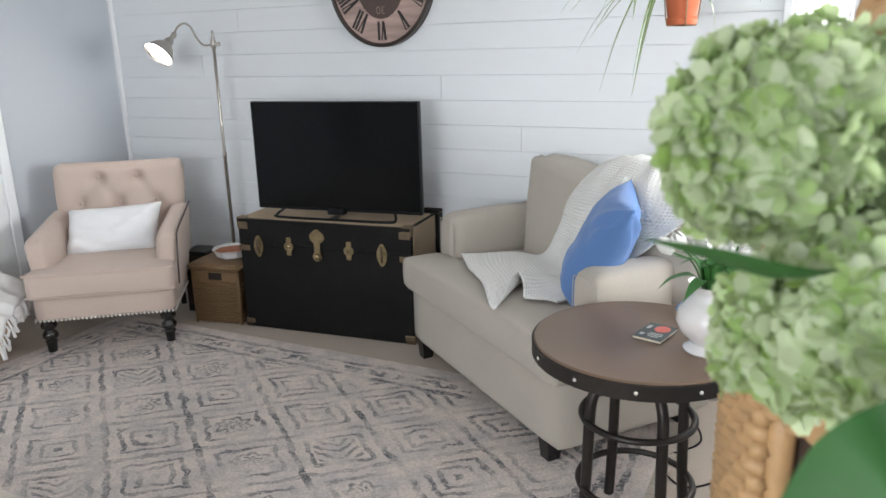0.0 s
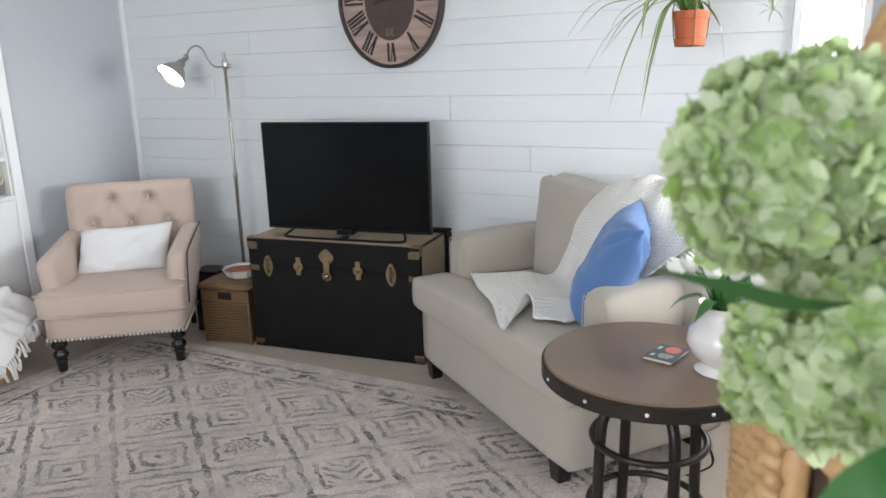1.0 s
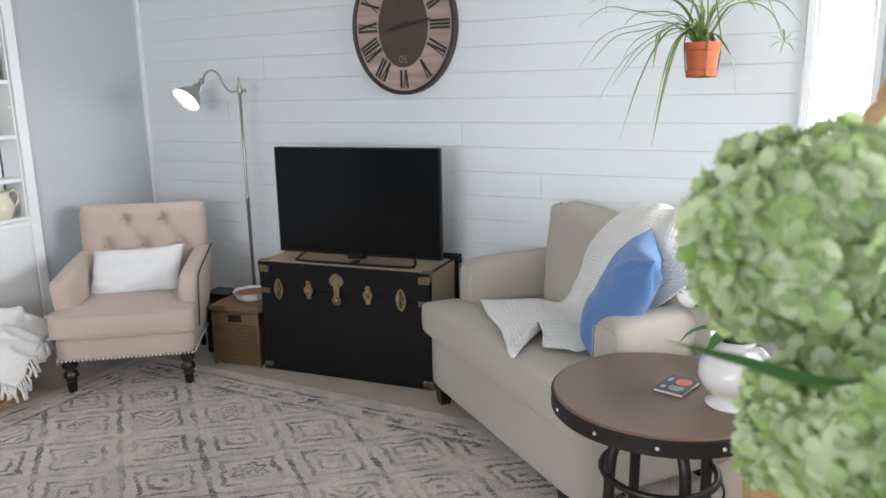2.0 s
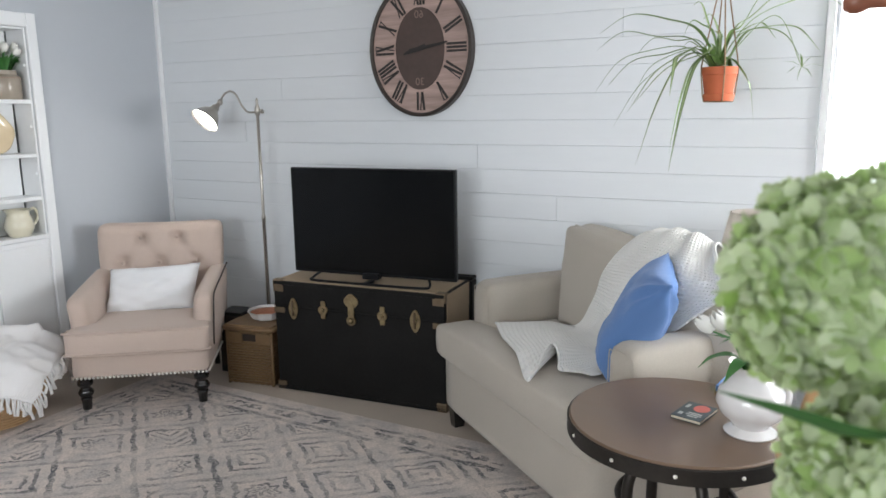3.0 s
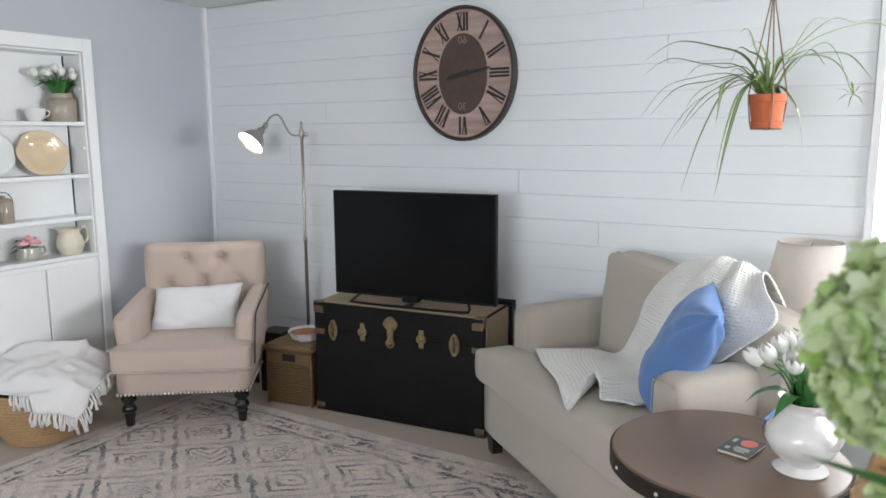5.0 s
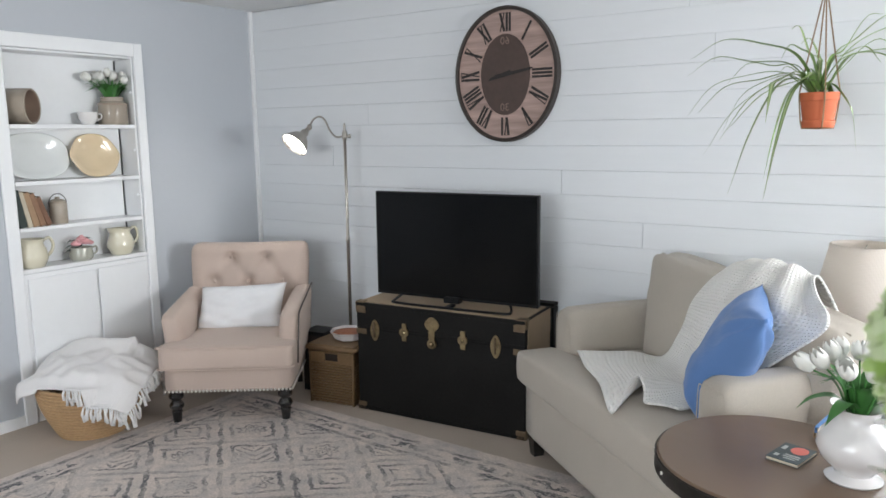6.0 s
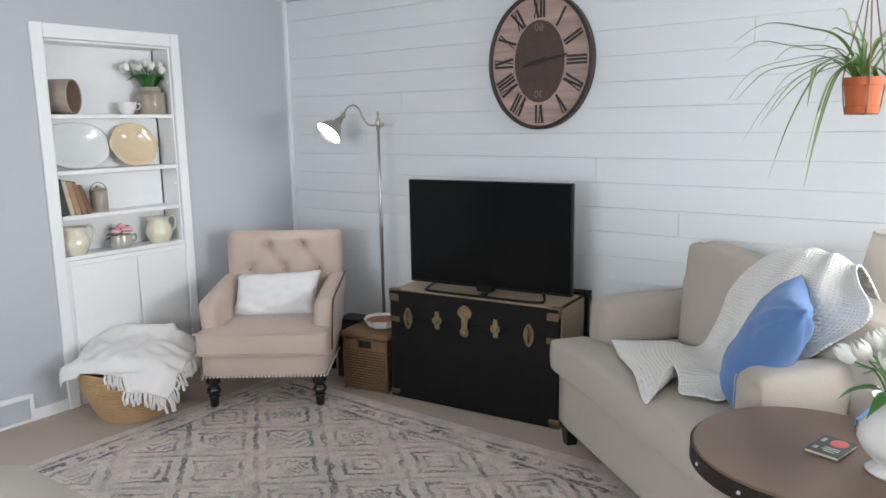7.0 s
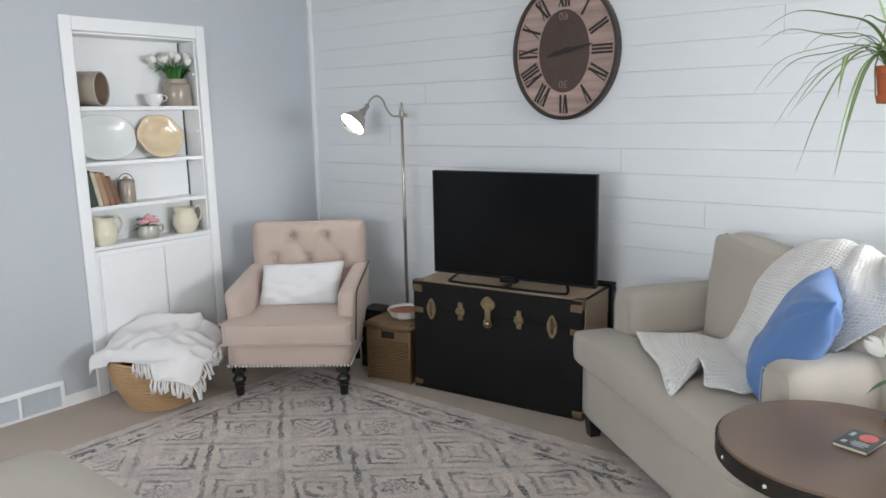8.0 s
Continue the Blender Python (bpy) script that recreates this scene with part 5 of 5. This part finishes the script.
ARCS = ((-0.22, 0.19, -0.42, 0.12), (-0.24, 0.12, -0.40, 0.06), (-0.28, 0.05, -0.41, -0.11), (-0.18, 0.0, -0.33, -0.25), (-0.16, -0.01, -0.27, -0.39), (-0.11, -0.03, -0.18, -0.41),
        (-0.14, 0.04, -0.32, -0.19), (-0.03, 0.16, -0.07, 0.27), (0.06, 0.13, 0.16, 0.30), (0.11, 0.17, 0.28, 0.29), (0.24, 0.22, 0.43, 0.18), (0.18, 0.13, 0.37, 0.04),
        (0.15, 0.12, 0.28, -0.03), (0.09, -0.06, 0.12, -0.24), (-0.07, 0.17, -0.12, 0.10), (0.10, 0.12, 0.24, 0.11), (-0.16, 0.10, -0.27, 0.02), (-0.20, 0.02, -0.28, -0.16))
rnd = random.Random(21)
for rep in range(2):
    for ax_, az, ex, ez in ARCS:
        if rep and rnd.random() < 0.45:
            continue
        j = 0.0 if rep == 0 else 0.05
        d = rnd.uniform(-0.10, 0.10) if rep == 0 else rnd.uniform(-0.2, 0.2)
        f = 1.0 if rep == 0 else rnd.uniform(0.6, 0.9)
        base = AC * rnd.uniform(-0.02, 0.02) + DP * rnd.uniform(-0.02, 0.02) + Vector((0, 0, 1.62))
        mid = AC * (ax_ * f + rnd.uniform(-j, j)) + DP * d * 0.5 + Vector((0, 0, 1.655 + (0.78 if ax_ < 0 else 0.95) * az * f))
        end = AC * ((1.16 if ex < 0 else 1.06) * ex * f + rnd.uniform(-j, j)) + DP * d + Vector((0, 0, 1.655 + (0.8 * ez if ez > 0 else ez) * f))
        rise = base.lerp(mid, 0.45) + Vector((0, 0, 0.05 + 0.06 * max(az, 0)))
        pts = curve_pts([base, rise, mid, mid.lerp(end, 0.55) + Vector((0, 0, 0.045)), end], 7)
        w = rnd.uniform(0.0085, 0.0135)
        lf = part("leaf", blade(pts, w), M_SPIDER, plant, smooth=True)
        part("stripe", blade([p + Vector((0, 0, 0.0012)) for p in pts], w * 0.38, curl=0.3), M_SPIDERPALE, lf, smooth=True)
tip = AC * 0.33 + DP * 0.02 + Vector((0, 0, 1.63))
part("runner", tube(curve_pts([Vector((0, 0, 1.64)), AC * 0.2 + Vector((0, 0, 1.82)), tip], 9), 0.0014, 5), M_SPIDER, plant)
for k in range(7):
    a = 0.9 * k
    e = tip + AC * 0.07 * math.cos(a) + Vector((0, 0, 0.05 * math.sin(a))) + DP * rnd.uniform(-0.03, 0.03)
    part("plantlet_leaf", blade([tip, tip.lerp(e, 0.5) + Vector((0, 0, 0.01)), e], 0.004), M_SPIDER, plant)

# ---- things on the end table ----
bookl = thing("paperback", pose(3.637, -1.424, TZ, 0, 0, -14), "small dark floral book with coral circle on the table", "book")
M_COVER = material("dark_teal_print", (0.04, 0.06, 0.065), 0.4, vary=0.5, scale=45, stain=0.6, stain_scale=25)
M_CORAL = material("coral_print", (0.62, 0.13, 0.10), 0.4)
M_PALE = material("pale_print", (0.45, 0.47, 0.45), 0.5, vary=0.3, scale=60)
part("pages", box(0, 0, 0.0055, 0.082, 0.118, 0.008), M_PAGES, bookl)
cv = part("cover", joined(box(0, 0, 0.010, 0.085, 0.121, 0.002, 0.0006, 1), box(0, 0, 0.001, 0.085, 0.121, 0.002)), M_COVER, bookl)
part("print_circle", moved(lathe([(0, 0), (0.022, 0), (0.022, 0.0006), (0, 0.0006)], 24), Matrix.Translation((0.011, 0.025, 0.0112)) @ Matrix.Diagonal((1, 1.2, 1, 1))), M_CORAL, cv)
for k, (x, y, w, h) in enumerate(((0.012, -0.02, 0.045, 0.007), (0.012, -0.034, 0.05, 0.007), (0.012, -0.048, 0.035, 0.006), (-0.034, 0.03, 0.012, 0.03), (-0.03, -0.04, 0.014, 0.02))):
    part("print_bar", box(x * 0.85, y * 0.85, 0.0113, w * 0.85, h * 0.85, 0.0006), M_PALE, cv)
M_BOOKBLUE = material("blue_book_cloth", (0.10, 0.24, 0.52), 0.6, vary=0.08)
M_BOOKTAN = material("tan_book_cloth", (0.30, 0.20, 0.12), 0.7, vary=0.15)
for k, (mt, what) in enumerate(((M_BOOKTAN, "tan"), (M_BOOKBLUE, "blue"))):
    b_ = thing("hardback", pose(3.762, -1.22, TZ + 0.0195 * k, 0, 0, -16 + 7 * k), f"{what} clothbound hardback stacked on the end table", "book", "stacked books")
    part("cover", joined(box(0, 0, 0.0015, 0.17, 0.115, 0.003, 0.001, 1), box(0, 0, 0.0175, 0.17, 0.115, 0.003, 0.001, 1), box(-0.0835, 0, 0.0095, 0.003, 0.115, 0.0128, 0.001, 1)), mt, b_)
    part("pages", box(0.001, 0, 0.0095, 0.16, 0.107, 0.0128), M_PAGES, b_)

vase = thing("white_pitcher", pose(3.788, -1.475, TZ, 0, 0, -35), "white ironstone pitcher holding white tulips on the table", "vase")
VH = 0.25
bm = lathe([(0, 0), (0.076, 0), (0.078, 0.006), (0.066, 0.016), (0.052, 0.026), (0.056, 0.036), (0.092, 0.075), (0.106, 0.115), (0.098, 0.155), (0.072, 0.192), (0.056, 0.212), (0.058, 0.235), (0.066, VH),
            (0.062, VH), (0.053, 0.232), (0.052, 0.21), (0.068, 0.185), (0.09, 0.15), (0, 0.05)], 48)
for v in bm.verts:
    if v.co.z > 0.21:
        f = (v.co.z - 0.21) / 0.04
        w = max(0, -v.co.x / 0.066)
        v.co.x -= 0.022 * f * w ** 3
VS = Matrix.Diagonal((0.86, 0.86, 0.75, 1))
part("body", moved(bm, VS), M_CERAM, vase, smooth=True, sharp=70)
part("handle", moved(tube(curve_pts([(0.055, 0, 0.225), (0.10, 0, 0.235), (0.128, 0, 0.195), (0.12, 0, 0.14), (0.098, 0, 0.115)], 8), 0.009, 10), VS), M_CERAM, vase, smooth=True)
tulips(vase, 14, (VH - 0.01) * 0.75, 0.13, 0.115, 0.021, 6)

UNTURN = Matrix.Rotation(radians(35), 4, "Z")
for pts in ([(0, 0, 0.17), (-0.05, -0.03, 0.215), (-0.10, -0.04, 0.205), (-0.135, -0.05, 0.172)], [(0, 0, 0.17), (-0.02, -0.06, 0.215), (-0.04, -0.10, 0.20), (-0.06, -0.12, 0.165)], [(0, 0, 0.17), (0.06, -0.03, 0.22), (0.11, -0.04, 0.20)]):
    part("leaf", moved(blade(curve_pts(pts, 6), 0.017, curl=0.15), UNTURN), M_GREEN, vase, "broad green tulip leaf", smooth=True)

# ---- lamp behind the loveseat ----
tl = thing("shaded_lamp", pose(3.69, -0.395, 0), "slim lamp with tapered beige linen shade behind the loveseat", "lamp")
M_SHADE = thin(weave("beige_linen_shade", (0.70, 0.64, 0.58), size=300, strength=0.3, vary=0.05), (0.80, 0.76, 0.71), 0.35)
part("base", lathe([(0, 0), (0.10, 0), (0.10, 0.014), (0.03, 0.025), (0.012, 0.05), (0, 0.05)], 32), M_NICKEL, tl, smooth=True, sharp=40)
part("pole", lathe([(0, 0.05), (0.009, 0.05), (0.009, 0.72), (0.022, 0.74), (0.022, 0.80), (0.008, 0.81), (0.008, 1.06), (0, 1.06)], 16), M_NICKEL, tl, smooth=True, sharp=50)
shd = part("shade", lathe([(0.172, 0.805), (0.114, 1.078), (0.111, 1.078), (0.169, 0.805), (0.172, 0.805)], 48), M_SHADE, tl, smooth=True, sharp=50)
for r, z in ((0.1720, 0.810), (0.1150, 1.073)):
    part("shade_trim", lathe([(r, z - 0.005), (r + 0.001, z), (r, z + 0.005), (r - 0.004, z + 0.005), (r - 0.004, z - 0.005), (r, z - 0.005)], 48), M_SHADE, shd)
part("spider", joined(tube([(-0.113, 0, 1.06), (0.113, 0, 1.06)], 0.002, 6), tube([(0, -0.113, 1.06), (0, 0.113, 1.06)], 0.002, 6)), M_NICKEL, tl)

# ---- near basket of hydrangeas on a stand ----
stand = thing("plant_stand", pose(4.09, -2.93, 0), "plain round wooden plant stand", "stand")
M_OAK = material("brown_stained_oak", (0.20, 0.11, 0.06), 0.45, vary=0.2, scale=20, stretch=(1, 1, 0.15), stain=0.15)
part("top", lathe([(0, 0.925), (0.17, 0.925), (0.175, 0.93), (0.175, 0.945), (0.17, 0.95), (0, 0.95)], 40), M_OAK, stand, smooth=True, sharp=40)
for k in range(3):
    a = 0.5 + 2.094 * k
    part("leg", tube([(0.10 * math.cos(a), 0.10 * math.sin(a), 0.926), (0.16 * math.cos(a), 0.16 * math.sin(a), 0.0)], [0.02, 0.014], 10), M_OAK, stand, smooth=True)
wb_ = thing("wicker_basket", pose(4.09, -2.93, 0.95), "honey wicker basket with twisted handle holding green hydrangeas", "basket")
# dark inner wall, added to paint shade into the gaps between the stakes
M_GAPSHADE = material("basket_gap_shade", (0.05, 0.03, 0.02), 0.9, vary=0.2)
BR, BHH = 0.15, 0.295
part("liner", lathe([(0, 0.004), (BR - 0.022, 0.004), (BR - 0.018, BHH - 0.03), (BR - 0.024, BHH - 0.03), (BR - 0.028, 0.02), (0, 0.02)], 40), M_GAPSHADE, wb_, smooth=True, sharp=40)
for k in range(22):
    a = 2 * math.pi * k / 22
    pts = [((BR - 0.008 + 0.002 * math.sin(3 * q + k)) * math.cos(a + 0.02 * math.sin(q + k)), (BR - 0.008 + 0.002 * math.sin(3 * q + k)) * math.sin(a + 0.02 * math.sin(q + k)), BHH * q / 8) for q in range(9)]
    part("stake", tube(pts, 0.0098, 8), M_WICKER, wb_, smooth=True)
for k in range(3):
    bmr = bmesh.new()
    for ph in range(3):
        tube([((BR + 0.007 * math.cos(9 * q * 2 * math.pi / 120 * 2 + ph * 2.094)) * math.cos(2 * math.pi * q / 120), (BR + 0.007 * math.cos(9 * q * 2 * math.pi / 120 * 2 + ph * 2.094)) * math.sin(2 * math.pi * q / 120),
               (0.012, 0.09, BHH - 0.004)[k] + 0.007 * math.sin(9 * q * 2 * math.pi / 120 * 2 + ph * 2.094)) for q in range(121)], 0.0085, 7, bmr, cap=False)
    part("braided_band", bmr, M_WICKER, wb_, smooth=True)
# woven side panel
bmr = bmesh.new()
for r in range(24):
    pts = []
    for q in range(13):
        a = radians(172 + 42 * q / 12)
        rr = BR + 0.004 + 0.003 * math.cos(math.pi * (q + r))
        pts.append((rr * math.cos(a), rr * math.sin(a), 0.012 + (BHH - 0.02) * r / 23))
    tube(pts, 0.0066, 6, bmr)
tagged(part("woven_panel", bmr, M_WICKER, wb_, smooth=True), kind="stuff")
arch = [Vector((-0.135 + 0.27 * q / 40, 0.06, BHH + 0.30 * math.sin(math.pi * q / 40) ** 0.6)) for q in range(41)]
bmr = bmesh.new()
for ph in range(3):
    pts = []
    for q, p in enumerate(arch):
        w = (arch[min(q + 1, 40)] - arch[max(q - 1, 0)]).normalized()
        s1 = Vector((0, 1, 0))
        s2 = w.cross(s1)
        th = q * 0.9 + ph * 2.094
        pts.append(p + (s1 * math.cos(th) + s2 * math.sin(th)) * 0.011)
    tube(pts, 0.0105, 8, bmr)
part("handle", bmr, M_WICKER, wb_, "twisted wicker handle", smooth=True)

M_HYD = material("green_white_hydrangea_petal", (0.42, 0.55, 0.26), 0.6, vary=0.25, scale=60, stain=0.25, stain_scale=22, per_object=0.3)
hn = M_HYD.node_tree
geo, hm, hr = hn.nodes.new("ShaderNodeNewGeometry"), hn.nodes.new("ShaderNodeMix"), hn.nodes["Principled BSDF"]
hm.data_type = "RGBA"
hm.inputs[6].default_value, hm.inputs[7].default_value = (0.24, 0.39, 0.075, 1), (0.58, 0.63, 0.46, 1)
mr = hn.nodes.new("ShaderNodeMath")
mr.operation = "POWER"
mr.inputs[1].default_value = 0.55
hn.links.new(geo.outputs["Random Per Island"], mr.inputs[0])
hn.links.new(mr.outputs[0], hm.inputs[0])
hn.links.new(hm.outputs[2], hr.inputs["Base Color"])
hr.inputs["Specular IOR Level"].default_value = 0.15
thin(M_HYD, (0.56, 0.70, 0.34), 0.38)
hyd = thing("hydrangea", pose(4.02, -3.02, 1.1), "pale green hydrangea blooms with dark leaves in a wicker basket", "flowers")
hinv = hyd.matrix_world.inverted()


def bloom(center, r, n, seed):
    """A mophead: florets of four cupped petals over a ball."""
    rnd = random.Random(seed)
    out = bmesh.new()
    c = hinv @ Vector(center)
    bmesh.ops.create_icosphere(out, subdivisions=3, radius=r * 0.86, matrix=Matrix.Translation(c))
    for k in range(n):
        z = 1 - 2 * (k + 0.5) / n
        a = k * 2.39996
        d = Vector((math.sqrt(1 - z * z) * math.cos(a), math.sqrt(1 - z * z) * math.sin(a), z))
        d = (d + Vector([rnd.uniform(-0.12, 0.12) for _ in range(3)])).normalized()
        rad = r * (0.86 + 0.14 * rnd.random() + 0.26 * noise.noise(d * 2.4 + Vector((seed, 0, 0))))
        q = d.to_track_quat("Z", "Y").to_matrix().to_4x4() @ Matrix.Rotation(rnd.uniform(0, 6.28), 4, "Z") @ Matrix.Rotation(rnd.uniform(-0.8, 0.8), 4, "X")
        m = Matrix.Translation(c + d * rad) @ q
        ps = 0.0056 * rnd.uniform(0.7, 1.4)
        for i in range(4):
            b = math.pi / 2 * i + rnd.uniform(-0.15, 0.15)
            rows_ = []
            tilt = rnd.uniform(-0.5, 1.1)
            for t, w in ((0.05, 0.12), (0.4, 0.55), (0.75, 0.62), (1.0, 0.25)):
                lift = tilt * ps * t * t + rnd.uniform(-0.1, 0.1) * ps
                rows_.append([out.verts.new(m @ Vector((ps * (t * math.cos(b) - s * w * math.sin(b)), ps * (t * math.sin(b) + s * w * math.cos(b)), lift + (0.12 * ps if s else 0)))) for s in (-1, 0, 1)])
            for p, q2 in zip(rows_, rows_[1:]):
                for s in range(2):
                    out.faces.new((p[s], p[s + 1], q2[s + 1], q2[s]))
    return tagged(part("bloom", out, M_HYD, hyd, "pale green hydrangea mophead", smooth=True), kind="stuff")


bloom((3.9555, -3.130, 1.412), 0.043, 960, 1)
bloom((3.9700, -3.128, 1.325), 0.0325, 560, 2)
bloom((4.0010, -3.158, 1.345), 0.036, 640, 3)
bloom((3.9970, -3.095, 1.408), 0.043, 760, 4)
M_HLEAF = material("dark_hydrangea_leaf", (0.020, 0.10, 0.014), 0.62, vary=0.25, scale=25, stain=0.2, stain_scale=12)


def broad_leaf(pts, width, up):
    return part("leaf", moved(blade(curve_pts(pts, 6), width, curl=0.2, up=Vector(up)), hinv), M_HLEAF, hyd, "dark green hydrangea leaf", smooth=True)


broad_leaf([(3.990, -3.160, 1.364), (3.967, -3.186, 1.367), (3.940, -3.190, 1.373), (3.913, -3.192, 1.379)], 0.008, (0.0, 0.75, 1))
broad_leaf([(4.03, -3.20, 1.335), (4.0, -3.252, 1.338), (3.984, -3.258, 1.326), (3.966, -3.262, 1.308)], 0.015, (0.15, -0.95, 0.45))
broad_leaf([(4.0, -3.10, 1.30), (4.05, -3.14, 1.33), (4.09, -3.17, 1.32)], 0.03, (0, -0.4, 1))
for x, y, z in ((3.957, -3.128, 1.40), (3.971, -3.127, 1.32), (4.0, -3.156, 1.34), (3.998, -3.094, 1.40)):
    part("stem", moved(tube(curve_pts([(4.06, -2.96, 1.10), (4.03, -3.01, 1.24), (x, y, z)], 8), 0.003, 6), hinv), M_HLEAF, hyd, smooth=True)

# ---- peg of a coat stand ----
cs = thing("coat_stand", pose(4.285, -2.09, 0), "turned reddish-brown wooden coat stand with a round-ended peg", "coat stand")
M_CHERRY = material("reddish_brown_wood", (0.22, 0.075, 0.04), 0.35, vary=0.2, scale=18, stretch=(0.2, 1, 1), stain=0.15, coat=0.2)
part("post", lathe([(0, 0), (0.16, 0), (0.16, 0.02), (0.05, 0.04), (0.024, 0.08), (0.022, 1.70), (0.03, 1.72), (0.022, 1.76), (0, 1.78)], 28), M_CHERRY, cs, smooth=True, sharp=40)
part("peg", moved(lathe([(0, -0.018), (0.012, -0.016), (0.017, -0.006), (0.018, 0.003), (0.015, 0.012), (0.0105, 0.02), (0.011, 0.05), (0.013, 0.10), (0.013, 0.335), (0, 0.335)], 24),
                  Matrix.Translation((-0.335, 0, 1.645)) @ Matrix.Rotation(radians(90), 4, "Y")), M_CHERRY, cs, smooth=True, sharp=60)

# ---- lamp cord on the carpet ----
cord = thing("power_cord", pose(3.78, -1.05, 0), "thin black power cord lying on the carpet", "cord")
part("cable", tube(curve_pts([(-0.12, 0.42, 0.004), (-0.05, 0.2, 0.004), (-0.16, 0.02, 0.004), (-0.08, -0.12, 0.004), (0.02, -0.06, 0.004), (0.06, 0.1, 0.004), (0.2, 0.2, 0.004)], 10), 0.0035, 6), M_TV, cord, smooth=True)
